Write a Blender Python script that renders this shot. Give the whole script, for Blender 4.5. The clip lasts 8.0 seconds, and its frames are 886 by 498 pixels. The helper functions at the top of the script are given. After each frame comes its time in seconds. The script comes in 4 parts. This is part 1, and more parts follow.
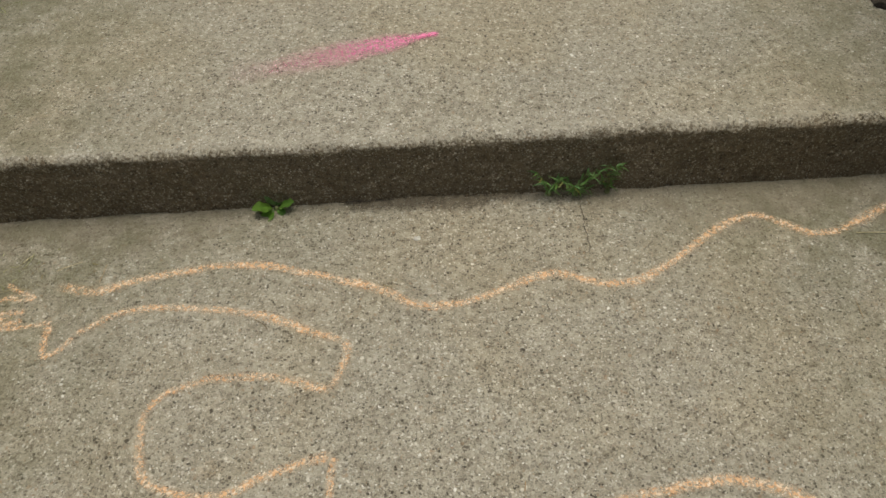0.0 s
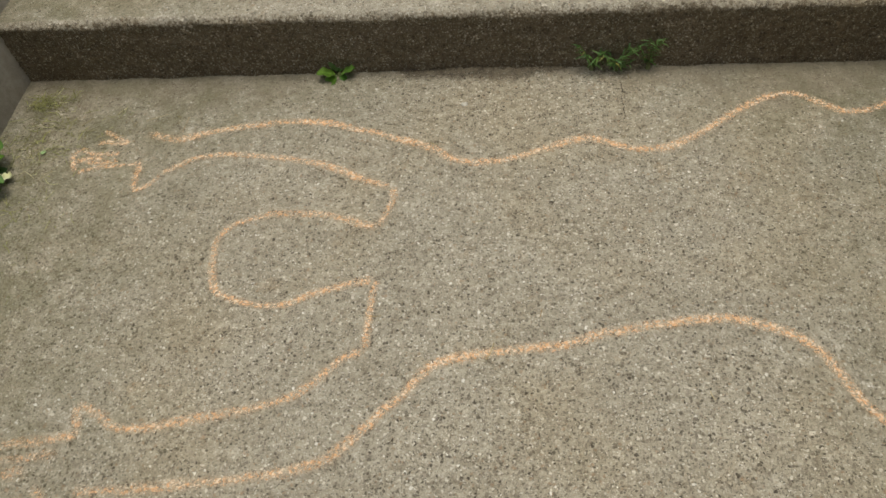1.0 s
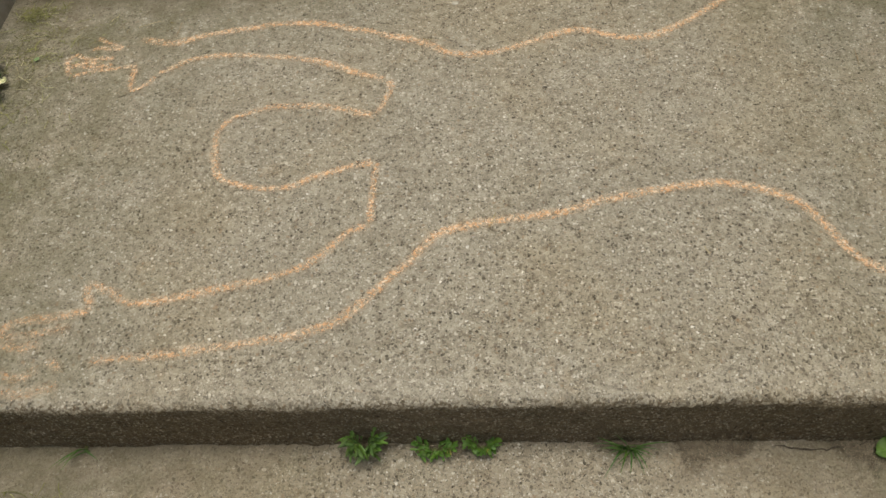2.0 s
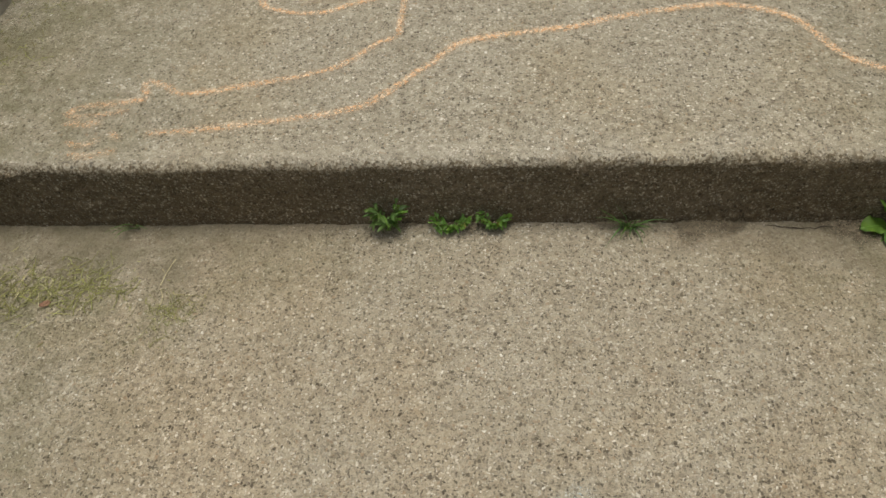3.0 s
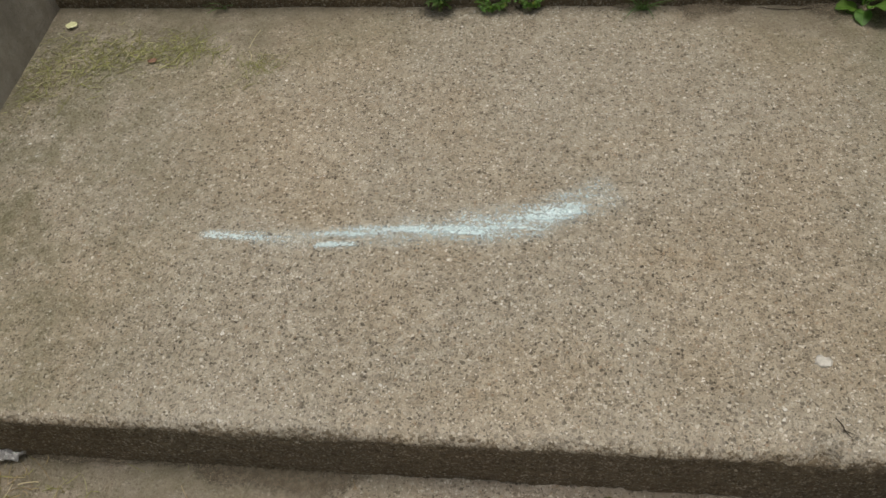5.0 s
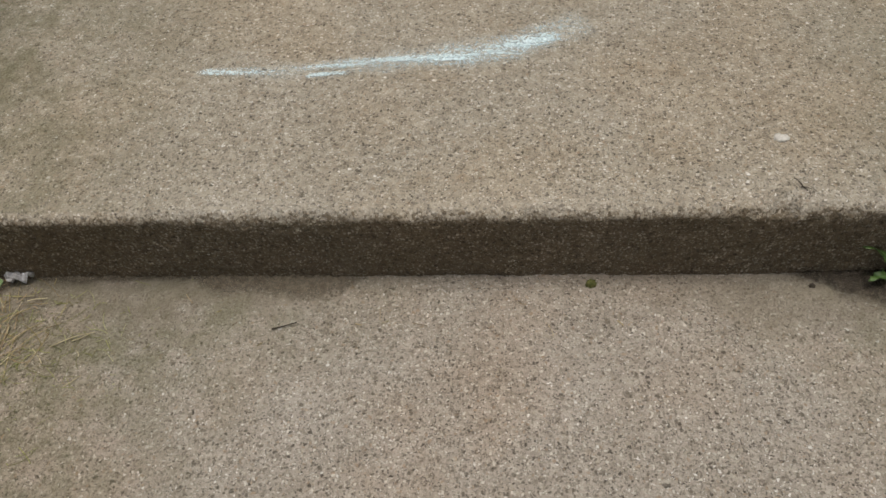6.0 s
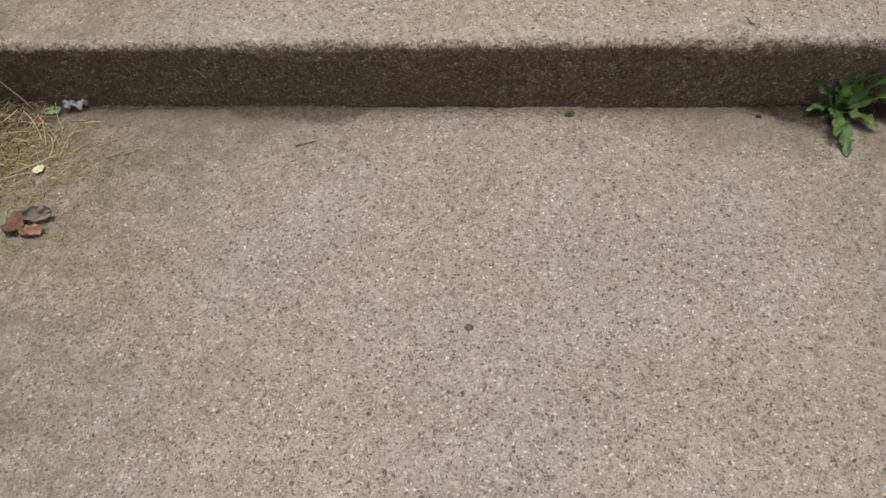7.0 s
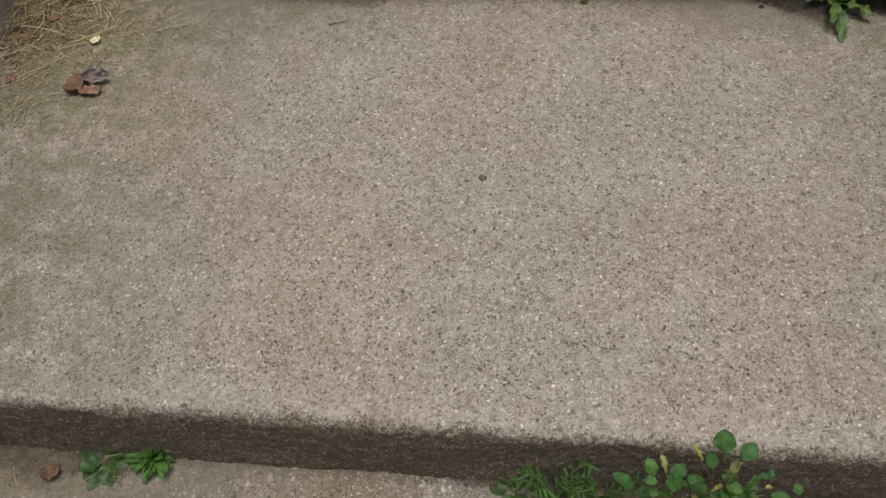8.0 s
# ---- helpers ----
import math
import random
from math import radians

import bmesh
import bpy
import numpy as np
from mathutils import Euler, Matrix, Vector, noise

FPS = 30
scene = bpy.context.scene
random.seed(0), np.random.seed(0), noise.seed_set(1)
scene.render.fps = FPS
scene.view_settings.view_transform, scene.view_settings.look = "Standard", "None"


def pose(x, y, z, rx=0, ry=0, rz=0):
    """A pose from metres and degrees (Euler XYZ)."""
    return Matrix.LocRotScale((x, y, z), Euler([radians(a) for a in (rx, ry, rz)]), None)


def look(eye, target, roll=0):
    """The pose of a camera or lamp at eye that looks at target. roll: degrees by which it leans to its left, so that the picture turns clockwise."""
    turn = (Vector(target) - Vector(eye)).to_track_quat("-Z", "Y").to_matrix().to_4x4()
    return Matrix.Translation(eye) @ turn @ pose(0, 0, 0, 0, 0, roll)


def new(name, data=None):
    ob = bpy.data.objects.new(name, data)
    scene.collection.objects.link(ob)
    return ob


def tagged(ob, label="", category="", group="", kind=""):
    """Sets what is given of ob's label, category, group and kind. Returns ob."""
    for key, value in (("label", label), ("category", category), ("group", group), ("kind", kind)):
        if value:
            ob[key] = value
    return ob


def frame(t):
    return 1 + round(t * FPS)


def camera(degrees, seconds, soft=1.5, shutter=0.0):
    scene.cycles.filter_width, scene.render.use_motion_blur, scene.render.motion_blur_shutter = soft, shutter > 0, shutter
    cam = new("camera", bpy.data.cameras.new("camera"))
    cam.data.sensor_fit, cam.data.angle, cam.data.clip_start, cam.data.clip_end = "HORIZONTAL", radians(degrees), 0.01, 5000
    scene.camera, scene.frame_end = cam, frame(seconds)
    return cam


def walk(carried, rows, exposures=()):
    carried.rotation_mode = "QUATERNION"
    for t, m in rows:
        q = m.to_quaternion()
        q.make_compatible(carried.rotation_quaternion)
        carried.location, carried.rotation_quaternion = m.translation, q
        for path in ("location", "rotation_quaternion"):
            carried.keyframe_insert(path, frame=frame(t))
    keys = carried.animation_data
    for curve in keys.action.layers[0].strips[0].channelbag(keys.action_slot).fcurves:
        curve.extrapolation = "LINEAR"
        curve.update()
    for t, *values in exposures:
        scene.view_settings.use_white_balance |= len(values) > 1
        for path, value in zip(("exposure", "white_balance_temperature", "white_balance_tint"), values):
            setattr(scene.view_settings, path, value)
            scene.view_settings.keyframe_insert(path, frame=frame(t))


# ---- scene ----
cam = camera(59.6, 8.0, soft=1.5)
EXPOSURES = [(0, 0.15, 6750, 5), (1, 0.17, 6800, 6), (2.5, 0.13, 6950, 7), (3.5, 0.33, 6850, 6), (4, 0.27, 6700, 7), (5.5, -0.03, 6700, 10), (6, 0.10, 6500, 11), (6.5, 0.33, 6350, 12), (7.5, 0.33, 6350, 12), (8, 0.11, 6350, 13)]
PATH = [
    (0, (-0.012, -1.206, 1.159), (-0.012, 0.137, -0.323), -2.7),
    (0.3, (-0.001, -1.3, 1.17), (-0.052, -0.009, -0.357), -3.45),
    (0.5, (0.027, -1.35, 1.162), (-0.064, -0.078, -0.379), -4.4),
    (0.8, (0.061, -1.396, 1.173), (-0.106, -0.159, -0.389), -5.88),
    (1, (0.068, -1.419, 1.173), (-0.138, -0.216, -0.412), -7.4),
    (1.2, (0.069, -1.438, 1.16), (-0.168, -0.268, -0.445), -9.3),
    (2.3, (0.008, -1.709, 1.022), (-0.11, -0.528, -0.589), -5.9),
    (2.5, (0.015, -1.793, 0.96), (-0.142, -0.552, -0.601), -5.6),
    (2.8, (0.047, -1.972, 0.902), (-0.168, -0.689, -0.616), -8.1),
    (3, (0.052, -2.055, 0.904), (-0.169, -0.791, -0.63), -7.5),
    (3.3, (0.043, -2.129, 0.921), (-0.172, -0.885, -0.63), -6.9),
    (3.5, (0.022, -2.184, 0.923), (-0.203, -0.96, -0.642), -7.9),
    (3.8, (-0.011, -2.271, 0.901), (-0.204, -1.091, -0.702), -8.83),
    (4, (-0.018, -2.318, 0.892), (-0.198, -1.16, -0.728), -9.4),
    (4.2, (-0.021, -2.352, 0.893), (-0.177, -1.229, -0.755), -8.8),
    (5.3, (0.01, -2.665, 0.843), (-0.234, -1.449, -0.727), -6.3),
    (5.5, (0.014, -2.72, 0.818), (-0.24, -1.531, -0.77), -7.8),
    (5.7, (0.01, -2.789, 0.768), (-0.228, -1.612, -0.832), -7.54),
    (5.9, (0.001, -2.863, 0.721), (-0.167, -1.649, -0.859), -5.63),
    (6, (-0.009, -2.936, 0.694), (-0.162, -1.664, -0.842), -5.5),
    (6.2, (-0.019, -3.04, 0.692), (-0.156, -1.793, -0.866), -6.3),
    (6.3, (-0.01, -3.064, 0.701), (-0.118, -1.85, -0.885), -5.3),
    (6.5, (-0.021, -3.129, 0.7), (-0.082, -1.917, -0.89), -2.8),
    (6.7, (-0.016, -3.178, 0.707), (-0.111, -1.978, -0.89), -3.68),
    (6.9, (-0.008, -3.243, 0.705), (-0.143, -2.046, -0.891), -4.53),
    (7, (0.011, -3.284, 0.697), (-0.139, -2.079, -0.892), -4.6),
    (7.2, (0.024, -3.355, 0.694), (-0.145, -2.16, -0.901), -4.26),
    (7.3, (0.028, -3.395, 0.686), (-0.174, -2.207, -0.91), -4.68),
    (7.5, (0.037, -3.447, 0.683), (-0.196, -2.309, -0.945), -3.8),
    (7.7, (0.046, -3.477, 0.678), (-0.184, -2.384, -0.981), -2.91),
    (7.9, (0.040, -3.5025, 0.6825), (-0.184, -2.390, -0.965), -4.58),
    (8, (0.039, -3.529, 0.681), (-0.165, -2.388, -0.949), -5.2),
]
walk(cam, [(t, look(eye, target, roll)) for t, eye, target, roll in PATH], EXPOSURES)

# ---- light ----
world = bpy.data.worlds.new("overcast_sky")
scene.world = world
world.use_nodes = True
wn = world.node_tree
sky = wn.nodes.new("ShaderNodeTexSky")
sky.sky_type = 'NISHITA'
sky.sun_disc = False
sky.sun_elevation = radians(86)
sky.sun_rotation = radians(64)
sky.dust_density = 4.0
sky.air_density = 1.0
grey = wn.nodes.new("ShaderNodeHueSaturation")
grey.inputs["Saturation"].default_value = 0.35
wn.links.new(sky.outputs[0], grey.inputs["Color"])
wn.links.new(grey.outputs[0], wn.nodes["Background"].inputs["Color"])
wn.nodes["Background"].inputs["Strength"].default_value = 0.10

sun_data = bpy.data.lights.new("sun", "SUN")
sun_data.energy = 1.5
sun_data.angle = radians(24)
sun_data.color = (1.0, 0.95, 0.87)
sun = new("sun", sun_data)
sun.matrix_world = look((0.25, 0.12, 4.0), (0, 0, 0))

# ---- materials ----


class Mat:
    """A node material, built by short calls."""

    def __init__(self, name, rough=0.9):
        self.mat = bpy.data.materials.new(name)
        self.mat.use_nodes = True
        self.nt = self.mat.node_tree
        self.bsdf = self.nt.nodes["Principled BSDF"]
        self.bsdf.inputs["Roughness"].default_value = rough
        self.co = self.nt.nodes.new("ShaderNodeTexCoord").outputs["Object"]

    def put(self, socket, value):
        if isinstance(value, bpy.types.NodeSocket):
            self.nt.links.new(value, socket)
        elif value is not None:
            socket.default_value = value

    def noise(self, scale, detail=3, rough=0.55, co=None, out="Fac"):
        n = self.nt.nodes.new("ShaderNodeTexNoise")
        self.put(n.inputs["Vector"], co or self.co)
        n.inputs["Scale"].default_value = scale
        n.inputs["Detail"].default_value = detail
        n.inputs["Roughness"].default_value = rough
        return n.outputs[out]

    def cells(self, scale, co=None, feature='F1'):
        n = self.nt.nodes.new("ShaderNodeTexVoronoi")
        n.feature = feature
        self.put(n.inputs["Vector"], co or self.co)
        n.inputs["Scale"].default_value = scale
        return n.outputs

    def math(self, op, a, b=None, c=None, clamp=False):
        n = self.nt.nodes.new("ShaderNodeMath")
        n.operation = op
        n.use_clamp = clamp
        for i, v in enumerate((a, b, c)):
            self.put(n.inputs[i], v)
        return n.outputs[0]

    def span(self, v, lo, hi, to_lo=0.0, to_hi=1.0):
        n = self.nt.nodes.new("ShaderNodeMapRange")
        n.interpolation_type = 'SMOOTHSTEP'
        self.put(n.inputs[0], v)
        for i, x in enumerate((lo, hi, to_lo, to_hi)):
            self.put(n.inputs[i + 1], x)
        return n.outputs[0]

    def mix(self, f, a, b, blend='MIX'):
        n = self.nt.nodes.new("ShaderNodeMix")
        n.data_type = 'RGBA'
        n.blend_type = blend
        self.put(n.inputs[0], f)
        for i, v in ((6, a), (7, b)):
            self.put(n.inputs[i], (*v, 1) if isinstance(v, tuple) else v)
        return n.outputs[2]

    def ramp(self, f, stops, step=False):
        n = self.nt.nodes.new("ShaderNodeValToRGB")
        self.put(n.inputs[0], f)
        r = n.color_ramp
        r.interpolation = 'CONSTANT' if step else 'LINEAR'
        while len(r.elements) < len(stops):
            r.elements.new(0.5)
        for e, (p, c) in zip(r.elements, stops):
            e.position, e.color = p, (*c, 1)
        return n.outputs[0]

    def attr(self, name):
        n = self.nt.nodes.new("ShaderNodeAttribute")
        n.attribute_name = name
        return n.outputs["Fac"]

    def split(self, v):
        n = self.nt.nodes.new("ShaderNodeSeparateXYZ")
        self.put(n.inputs[0], v)
        return n.outputs

    def warp(self, scale, amount):
        n = self.nt.nodes.new("ShaderNodeVectorMath")
        n.operation = 'MULTIPLY_ADD'
        self.put(n.inputs[0], self.noise(scale, 2, out="Color"))
        n.inputs[1].default_value = (amount,) * 3
        self.put(n.inputs[2], self.co)
        return n.outputs[0]

    def bump(self, height, strength, distance):
        n = self.nt.nodes.new("ShaderNodeBump")
        n.inputs["Strength"].default_value = strength
        n.inputs["Distance"].default_value = distance
        self.put(n.inputs["Height"], height)
        self.put(self.bsdf.inputs["Normal"], n.outputs[0])

    def colour(self, c):
        self.put(self.bsdf.inputs["Base Color"], (*c, 1) if isinstance(c, tuple) else c)
        return self

    def alpha(self, a):
        self.put(self.bsdf.inputs["Alpha"], a)


def concrete(name, matrix, tint, tint_amount, rusty=.30, speck=1.0):
    """Worn concrete with exposed sand and pea gravel; risers are dirty with shade painted in, green by the cheek walls
    with vignette painted in.
    """
    m = Mat(name, 0.88)
    wob = m.warp(120, 0.010)
    big = m.cells(178, wob)
    mid = m.cells(325, wob)
    fine = m.noise(430, 3, .7)
    rnd = m.split(big["Color"])
    rnd2 = m.split(mid["Color"])
    # grains: most like the paste, some dark, some pale, a few rusty
    g1 = m.ramp(rnd[0], [(0, (.075, .062, .045)), (.08, (.15, .13, .098)), (.20, (.235, .205, .158)), (.36, (.335, .295, .235)),
                         (.60, (.43, .385, .305)), (.72, (.38, .29, .20)), (.78, (.52, .475, .395)), (.86, (.70, .66, .57)),
                         (.985, (.90, .88, .82))], True)
    g2 = m.ramp(rnd2[0], [(0, (.055, .050, .040)), (.13, (.19, .17, .135)), (.36, (.33, .295, .235)), (.62, (.43, .39, .31)),
                          (.78, (.40, .31, .22)), (.84, (.66, .62, .54)), (.94, (.90, .87, .80))], True)
    size = m.math('MULTIPLY_ADD', rnd[1], 0.42, 0.16)
    size2 = m.math('MULTIPLY_ADD', rnd2[1], 0.40, 0.20)
    on1 = m.span(m.math('SUBTRACT', size, big["Distance"]), -0.04, 0.06)
    on2 = m.span(m.math('SUBTRACT', size2, mid["Distance"]), -0.05, 0.08)
    paste = m.mix(m.span(fine, .3, .7), tuple(c * .80 for c in matrix), tuple(c * 1.12 for c in matrix))
    col = m.mix(m.math('MULTIPLY', on2, .72), paste, g2)
    col = m.mix(m.math('MULTIPLY', on1, .55 + .35 * speck), col, g1)
    # clusters: pockets where the paste has worn off the dark sand, and pale rubbed flecks
    mott = m.noise(58, 4, .8)
    col = m.mix(m.span(mott, .33, .50, .80 * speck, 0), col, m.mix(1.0, col, (.62, .60, .56), 'MULTIPLY'))
    col = m.mix(m.span(mott, .52, .66, 0, .46 * speck), col, (.66, .615, .52))
    pits = m.cells(70, m.warp(45, .03))
    deep = m.math('MULTIPLY', m.span(pits["Distance"], .12, .30, 1, 0), m.span(m.split(pits["Color"])[0], .66, .74))
    col = m.mix(m.math('MULTIPLY', deep, .55 * speck), col, m.mix(1.0, col, (.42, .38, .33), 'MULTIPLY'))
    # broad staining
    broad = m.noise(2.3, 4, .6)
    col = m.mix(m.span(broad, .42, .66, 0, tint_amount), col, m.mix(1.0, col, tint, 'MULTIPLY'))
    patch = m.noise(7.5, 5, .62)
    col = m.mix(m.span(patch, .30, .72, .40, 0), col, m.mix(1.0, col, (.74, .71, .66), 'MULTIPLY'))
    rust = m.noise(11, 4, .7)
    col = m.mix(m.span(rust, .60, .76, 0, rusty), col, m.mix(1.0, col, (1.0, .78, .55), 'MULTIPLY'))
    # worn pale nosing
    wear = m.math('MULTIPLY', m.attr("wear"), m.span(m.noise(24, 4, .65), .30, .62), clamp=True)
    col = m.mix(m.math('MULTIPLY', wear, .26), col, (.60, .56, .48))
    # algae on the damp left side; the same tint paints in vignette and riser-foot shade
    algae_vignette = m.math('MULTIPLY', m.attr("algae_vignette"), m.span(m.noise(13, 5, .7), .30, .66), clamp=True)
    col = m.mix(m.math('MULTIPLY', algae_vignette, .78), col, m.mix(m.span(m.noise(260, 3, .7), .35, .65), (.11, .105, .055), (.24, .225, .135)))
    # fine silt washed off the riser above, thinning out over the tread
    silt = m.math('ADD', m.attr("silt"), m.math('MULTIPLY', m.math('SUBTRACT', m.noise(9, 5, .7), .5), 1.1))
    silt = m.math('MULTIPLY', m.span(silt, .34, .80), m.span(m.noise(160, 3, .75), .30, .62, .55, 1.0))
    col = m.mix(m.math('MULTIPLY', silt, .62), col, m.mix(m.span(m.noise(20, 4, .7), .35, .65), (.175, .145, .100), (.265, .230, .172)))
    # dirt film with the riser shade painted in, broken by clean grains
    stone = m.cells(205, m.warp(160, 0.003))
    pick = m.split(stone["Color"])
    edge = m.math('MULTIPLY_ADD', m.math('SUBTRACT', pick[0], .5), .50, m.attr("grime_shade"))
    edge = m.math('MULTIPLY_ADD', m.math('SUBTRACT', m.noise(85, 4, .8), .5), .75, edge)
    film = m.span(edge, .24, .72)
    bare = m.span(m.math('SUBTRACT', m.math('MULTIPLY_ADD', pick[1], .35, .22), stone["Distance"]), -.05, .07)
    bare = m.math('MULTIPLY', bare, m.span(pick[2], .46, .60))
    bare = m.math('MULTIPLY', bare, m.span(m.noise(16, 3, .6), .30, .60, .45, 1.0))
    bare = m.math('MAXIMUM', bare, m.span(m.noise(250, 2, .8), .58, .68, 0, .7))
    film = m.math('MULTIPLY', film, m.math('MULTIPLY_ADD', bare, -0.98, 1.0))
    riser_tone = m.mix(m.span(m.noise(70, 4, .75), .36, .62), (.036, .025, .014), (.135, .102, .060))
    riser_tone = m.mix(m.math('MULTIPLY', m.span(m.noise(150, 3, .8), .38, .48, 1, 0), .7), riser_tone, (.020, .014, .009))
    riser_tone = m.mix(.62, riser_tone, m.mix(1.0, col, (.37, .295, .20), 'MULTIPLY'))
    col = m.mix(m.math('MULTIPLY', film, GRIME_SHADE), col, riser_tone)
    m.colour(col)
    h = m.math('MULTIPLY_ADD', on1, 0.6, m.math('MULTIPLY', on2, 0.35))
    h = m.math('MULTIPLY_ADD', fine, 0.35, h)
    h = m.math('MULTIPLY_ADD', m.noise(60, 3), 0.6, h)
    h = m.math('MULTIPLY', h, m.math('MULTIPLY_ADD', m.attr("grime_shade"), .8, 1.0))
    m.bump(h, 0.85, 0.0032)
    return m.mat


GRIME_SHADE = 0.85
PASTE = (.425, .388, .305)
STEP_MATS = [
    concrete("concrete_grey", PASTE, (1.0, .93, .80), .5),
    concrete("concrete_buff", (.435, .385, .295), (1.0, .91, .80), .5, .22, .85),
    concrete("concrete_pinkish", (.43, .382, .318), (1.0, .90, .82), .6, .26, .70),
    # foot paving: the shade over it is put into a darker paste
    concrete("concrete_shaded", (.31, .275, .225), (1.0, .88, .76), .8, .6),
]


def render_coat():
    m = Mat("cement_render", 0.9)
    n = m.noise(3.2, 6, .65)
    c = m.mix(m.span(n, .35, .7), (.25, .23, .19), (.41, .38, .325))
    c = m.mix(m.span(m.noise(45, 4, .7), .3, .7), c, m.mix(1.0, c, (.80, .79, .76), 'MULTIPLY'))
    c = m.mix(m.span(m.noise(150, 3, .7), .60, .72, 0, .5), c, (.10, .09, .07))
    m.colour(c)
    m.bump(m.math('ADD', m.noise(18, 5), m.noise(190, 3)), .6, .005)
    return m.mat


def chalk(name, light, deep, cover, haze=0.0, streak=False):
    """Chalk rubbed on rough concrete: it clings to the raised grains only."""
    m = Mat(name, 1.0)
    wob = m.warp(120, 0.010)
    grain = m.cells(250, wob)
    rnd = m.split(grain["Color"])
    tooth = m.math('MULTIPLY_ADD', m.noise(260, 3, .75), 0.75, m.math('MULTIPLY', rnd[0], .45))
    side = m.math('ABSOLUTE', m.attr("across"))
    body = m.math('SUBTRACT', 1.0, m.math('POWER', side, 1.9))
    body = m.math('MULTIPLY', body, m.attr("press"))
    body = m.math('MULTIPLY', body, m.span(m.noise(38, 3, .6), .25, .6, .80, 1.1))
    if streak:
        flow = m.nt.nodes.new("ShaderNodeMapping")
        m.put(flow.inputs["Vector"], m.co)
        flow.inputs["Rotation"].default_value = (0, 0, radians(-7))
        flow.inputs["Scale"].default_value = (7, 75, 1)
        body = m.math('MULTIPLY', body, m.span(m.noise(1.0, 3, .6, flow.outputs[0]), .30, .60, .55, 1.1))
    a = m.span(m.math('ADD', tooth, m.math('MULTIPLY', body, cover)), .88, 1.30)
    a = m.math('MULTIPLY', a, m.span(body, .02, .3))
    dust = m.math('MULTIPLY', m.span(body, .0, 1.0), m.span(m.noise(150, 3, .7), .25, .7, .35, 1.0))
    a = m.math('MAXIMUM', a, m.math('MULTIPLY', dust, haze))
    m.colour(m.mix(m.span(rnd[1], .3, .9), deep, light))
    m.alpha(m.math('MULTIPLY', a, .66))
    return m.mat


def plain(name, dark, light, scale=40, rough=.7, bump=.3, depth=.001, sheen=0.0):
    m = Mat(name, rough)
    c = m.mix(m.span(m.noise(scale, 4, .6), .3, .7), dark, light)
    if sheen:
        info = m.nt.nodes.new("ShaderNodeObjectInfo")
        c = m.mix(m.math('MULTIPLY', info.outputs["Random"], sheen), c, m.mix(1.0, c, (1.25, 1.05, .6), 'MULTIPLY'))
    m.colour(c)
    m.bump(m.noise(scale * 3, 3), bump, depth)
    return m


def foliage(name, dark, light, rough=.5):
    m = plain(name, dark, light, 55, rough, .35, .0012, .8)
    m.bsdf.inputs["Subsurface Weight"].default_value = 0.0
    vein = m.span(m.math('ABSOLUTE', m.attr("across")), 0.0, .10, .45, 0)
    src = m.bsdf.inputs["Base Color"].links[0].from_socket
    m.colour(m.mix(vein, src, tuple(min(1, c * 1.9) for c in light)))
    tr = m.nt.nodes.new("ShaderNodeBsdfTranslucent")
    m.put(tr.inputs["Color"], (*(c * 1.3 for c in light), 1))
    mx = m.nt.nodes.new("ShaderNodeMixShader")
    mx.inputs[0].default_value = .22
    m.nt.links.new(m.bsdf.outputs[0], mx.inputs[1])
    m.nt.links.new(tr.outputs[0], mx.inputs[2])
    m.nt.links.new(mx.outputs[0], m.nt.nodes["Material Output"].inputs["Surface"])
    return m.mat


WALL_MAT = render_coat()
CHALK_ORANGE = chalk("chalk_orange", (1.0, .80, .59), (.90, .54, .29), .58, .31)
CHALK_PINK = chalk("chalk_pink", (.97, .36, .56), (.88, .24, .44), .58, .60)
CHALK_WHITE = chalk("chalk_white", (.82, .95, .96), (.70, .86, .88), .60, .50, True)
LEAF_GREEN = foliage("weed_green", (.044, .100, .026), (.110, .200, .060))
LEAF_DEEP = foliage("weed_deep_green", (.028, .068, .017), (.062, .132, .034))
LEAF_BRIGHT = foliage("weed_bright_green", (.058, .150, .026), (.125, .260, .048))
GRASS_GREEN = foliage("grass_green", (.045, .115, .030), (.120, .235, .070))
LEAF_FRESH = foliage("weed_fresh_green", (.020, .078, .012), (.052, .150, .026), .62)
LEAF_VIVID = foliage("weed_vivid_green", (.034, .115, .018), (.085, .205, .038), .62)
YELLOWED = foliage("yellowed_leaf", (.17, .19, .05), (.32, .32, .10))
STEM = plain("plant_stem", (.10, .12, .04), (.20, .22, .09), 60).mat


def stalks(name, *tones):
    """Cut stalks: each loose piece takes a tone of its own."""
    m = Mat(name, .8)
    geo = m.nt.nodes.new("ShaderNodeNewGeometry").outputs["Random Per Island"]
    c = m.ramp(geo, [(i / (len(tones) - 1), t) for i, t in enumerate(tones)])
    m.colour(m.mix(m.span(m.noise(60, 3), .3, .7), c, m.mix(1.0, c, (.7, .7, .66), 'MULTIPLY')))
    return m.mat


PALE_STRAW = plain("pale_stalk", (.42, .35, .20), (.60, .53, .34), 30).mat
STRAW = stalks("dry_straw", (.12, .08, .045), (.32, .23, .11), (.46, .36, .17), (.26, .22, .09), (.40, .27, .15), (.66, .57, .36))
GREEN_STRAW = stalks("cut_grass", (.10, .105, .040), (.23, .235, .080), (.38, .38, .13), (.17, .15, .07), (.30, .31, .11), (.56, .54, .30))


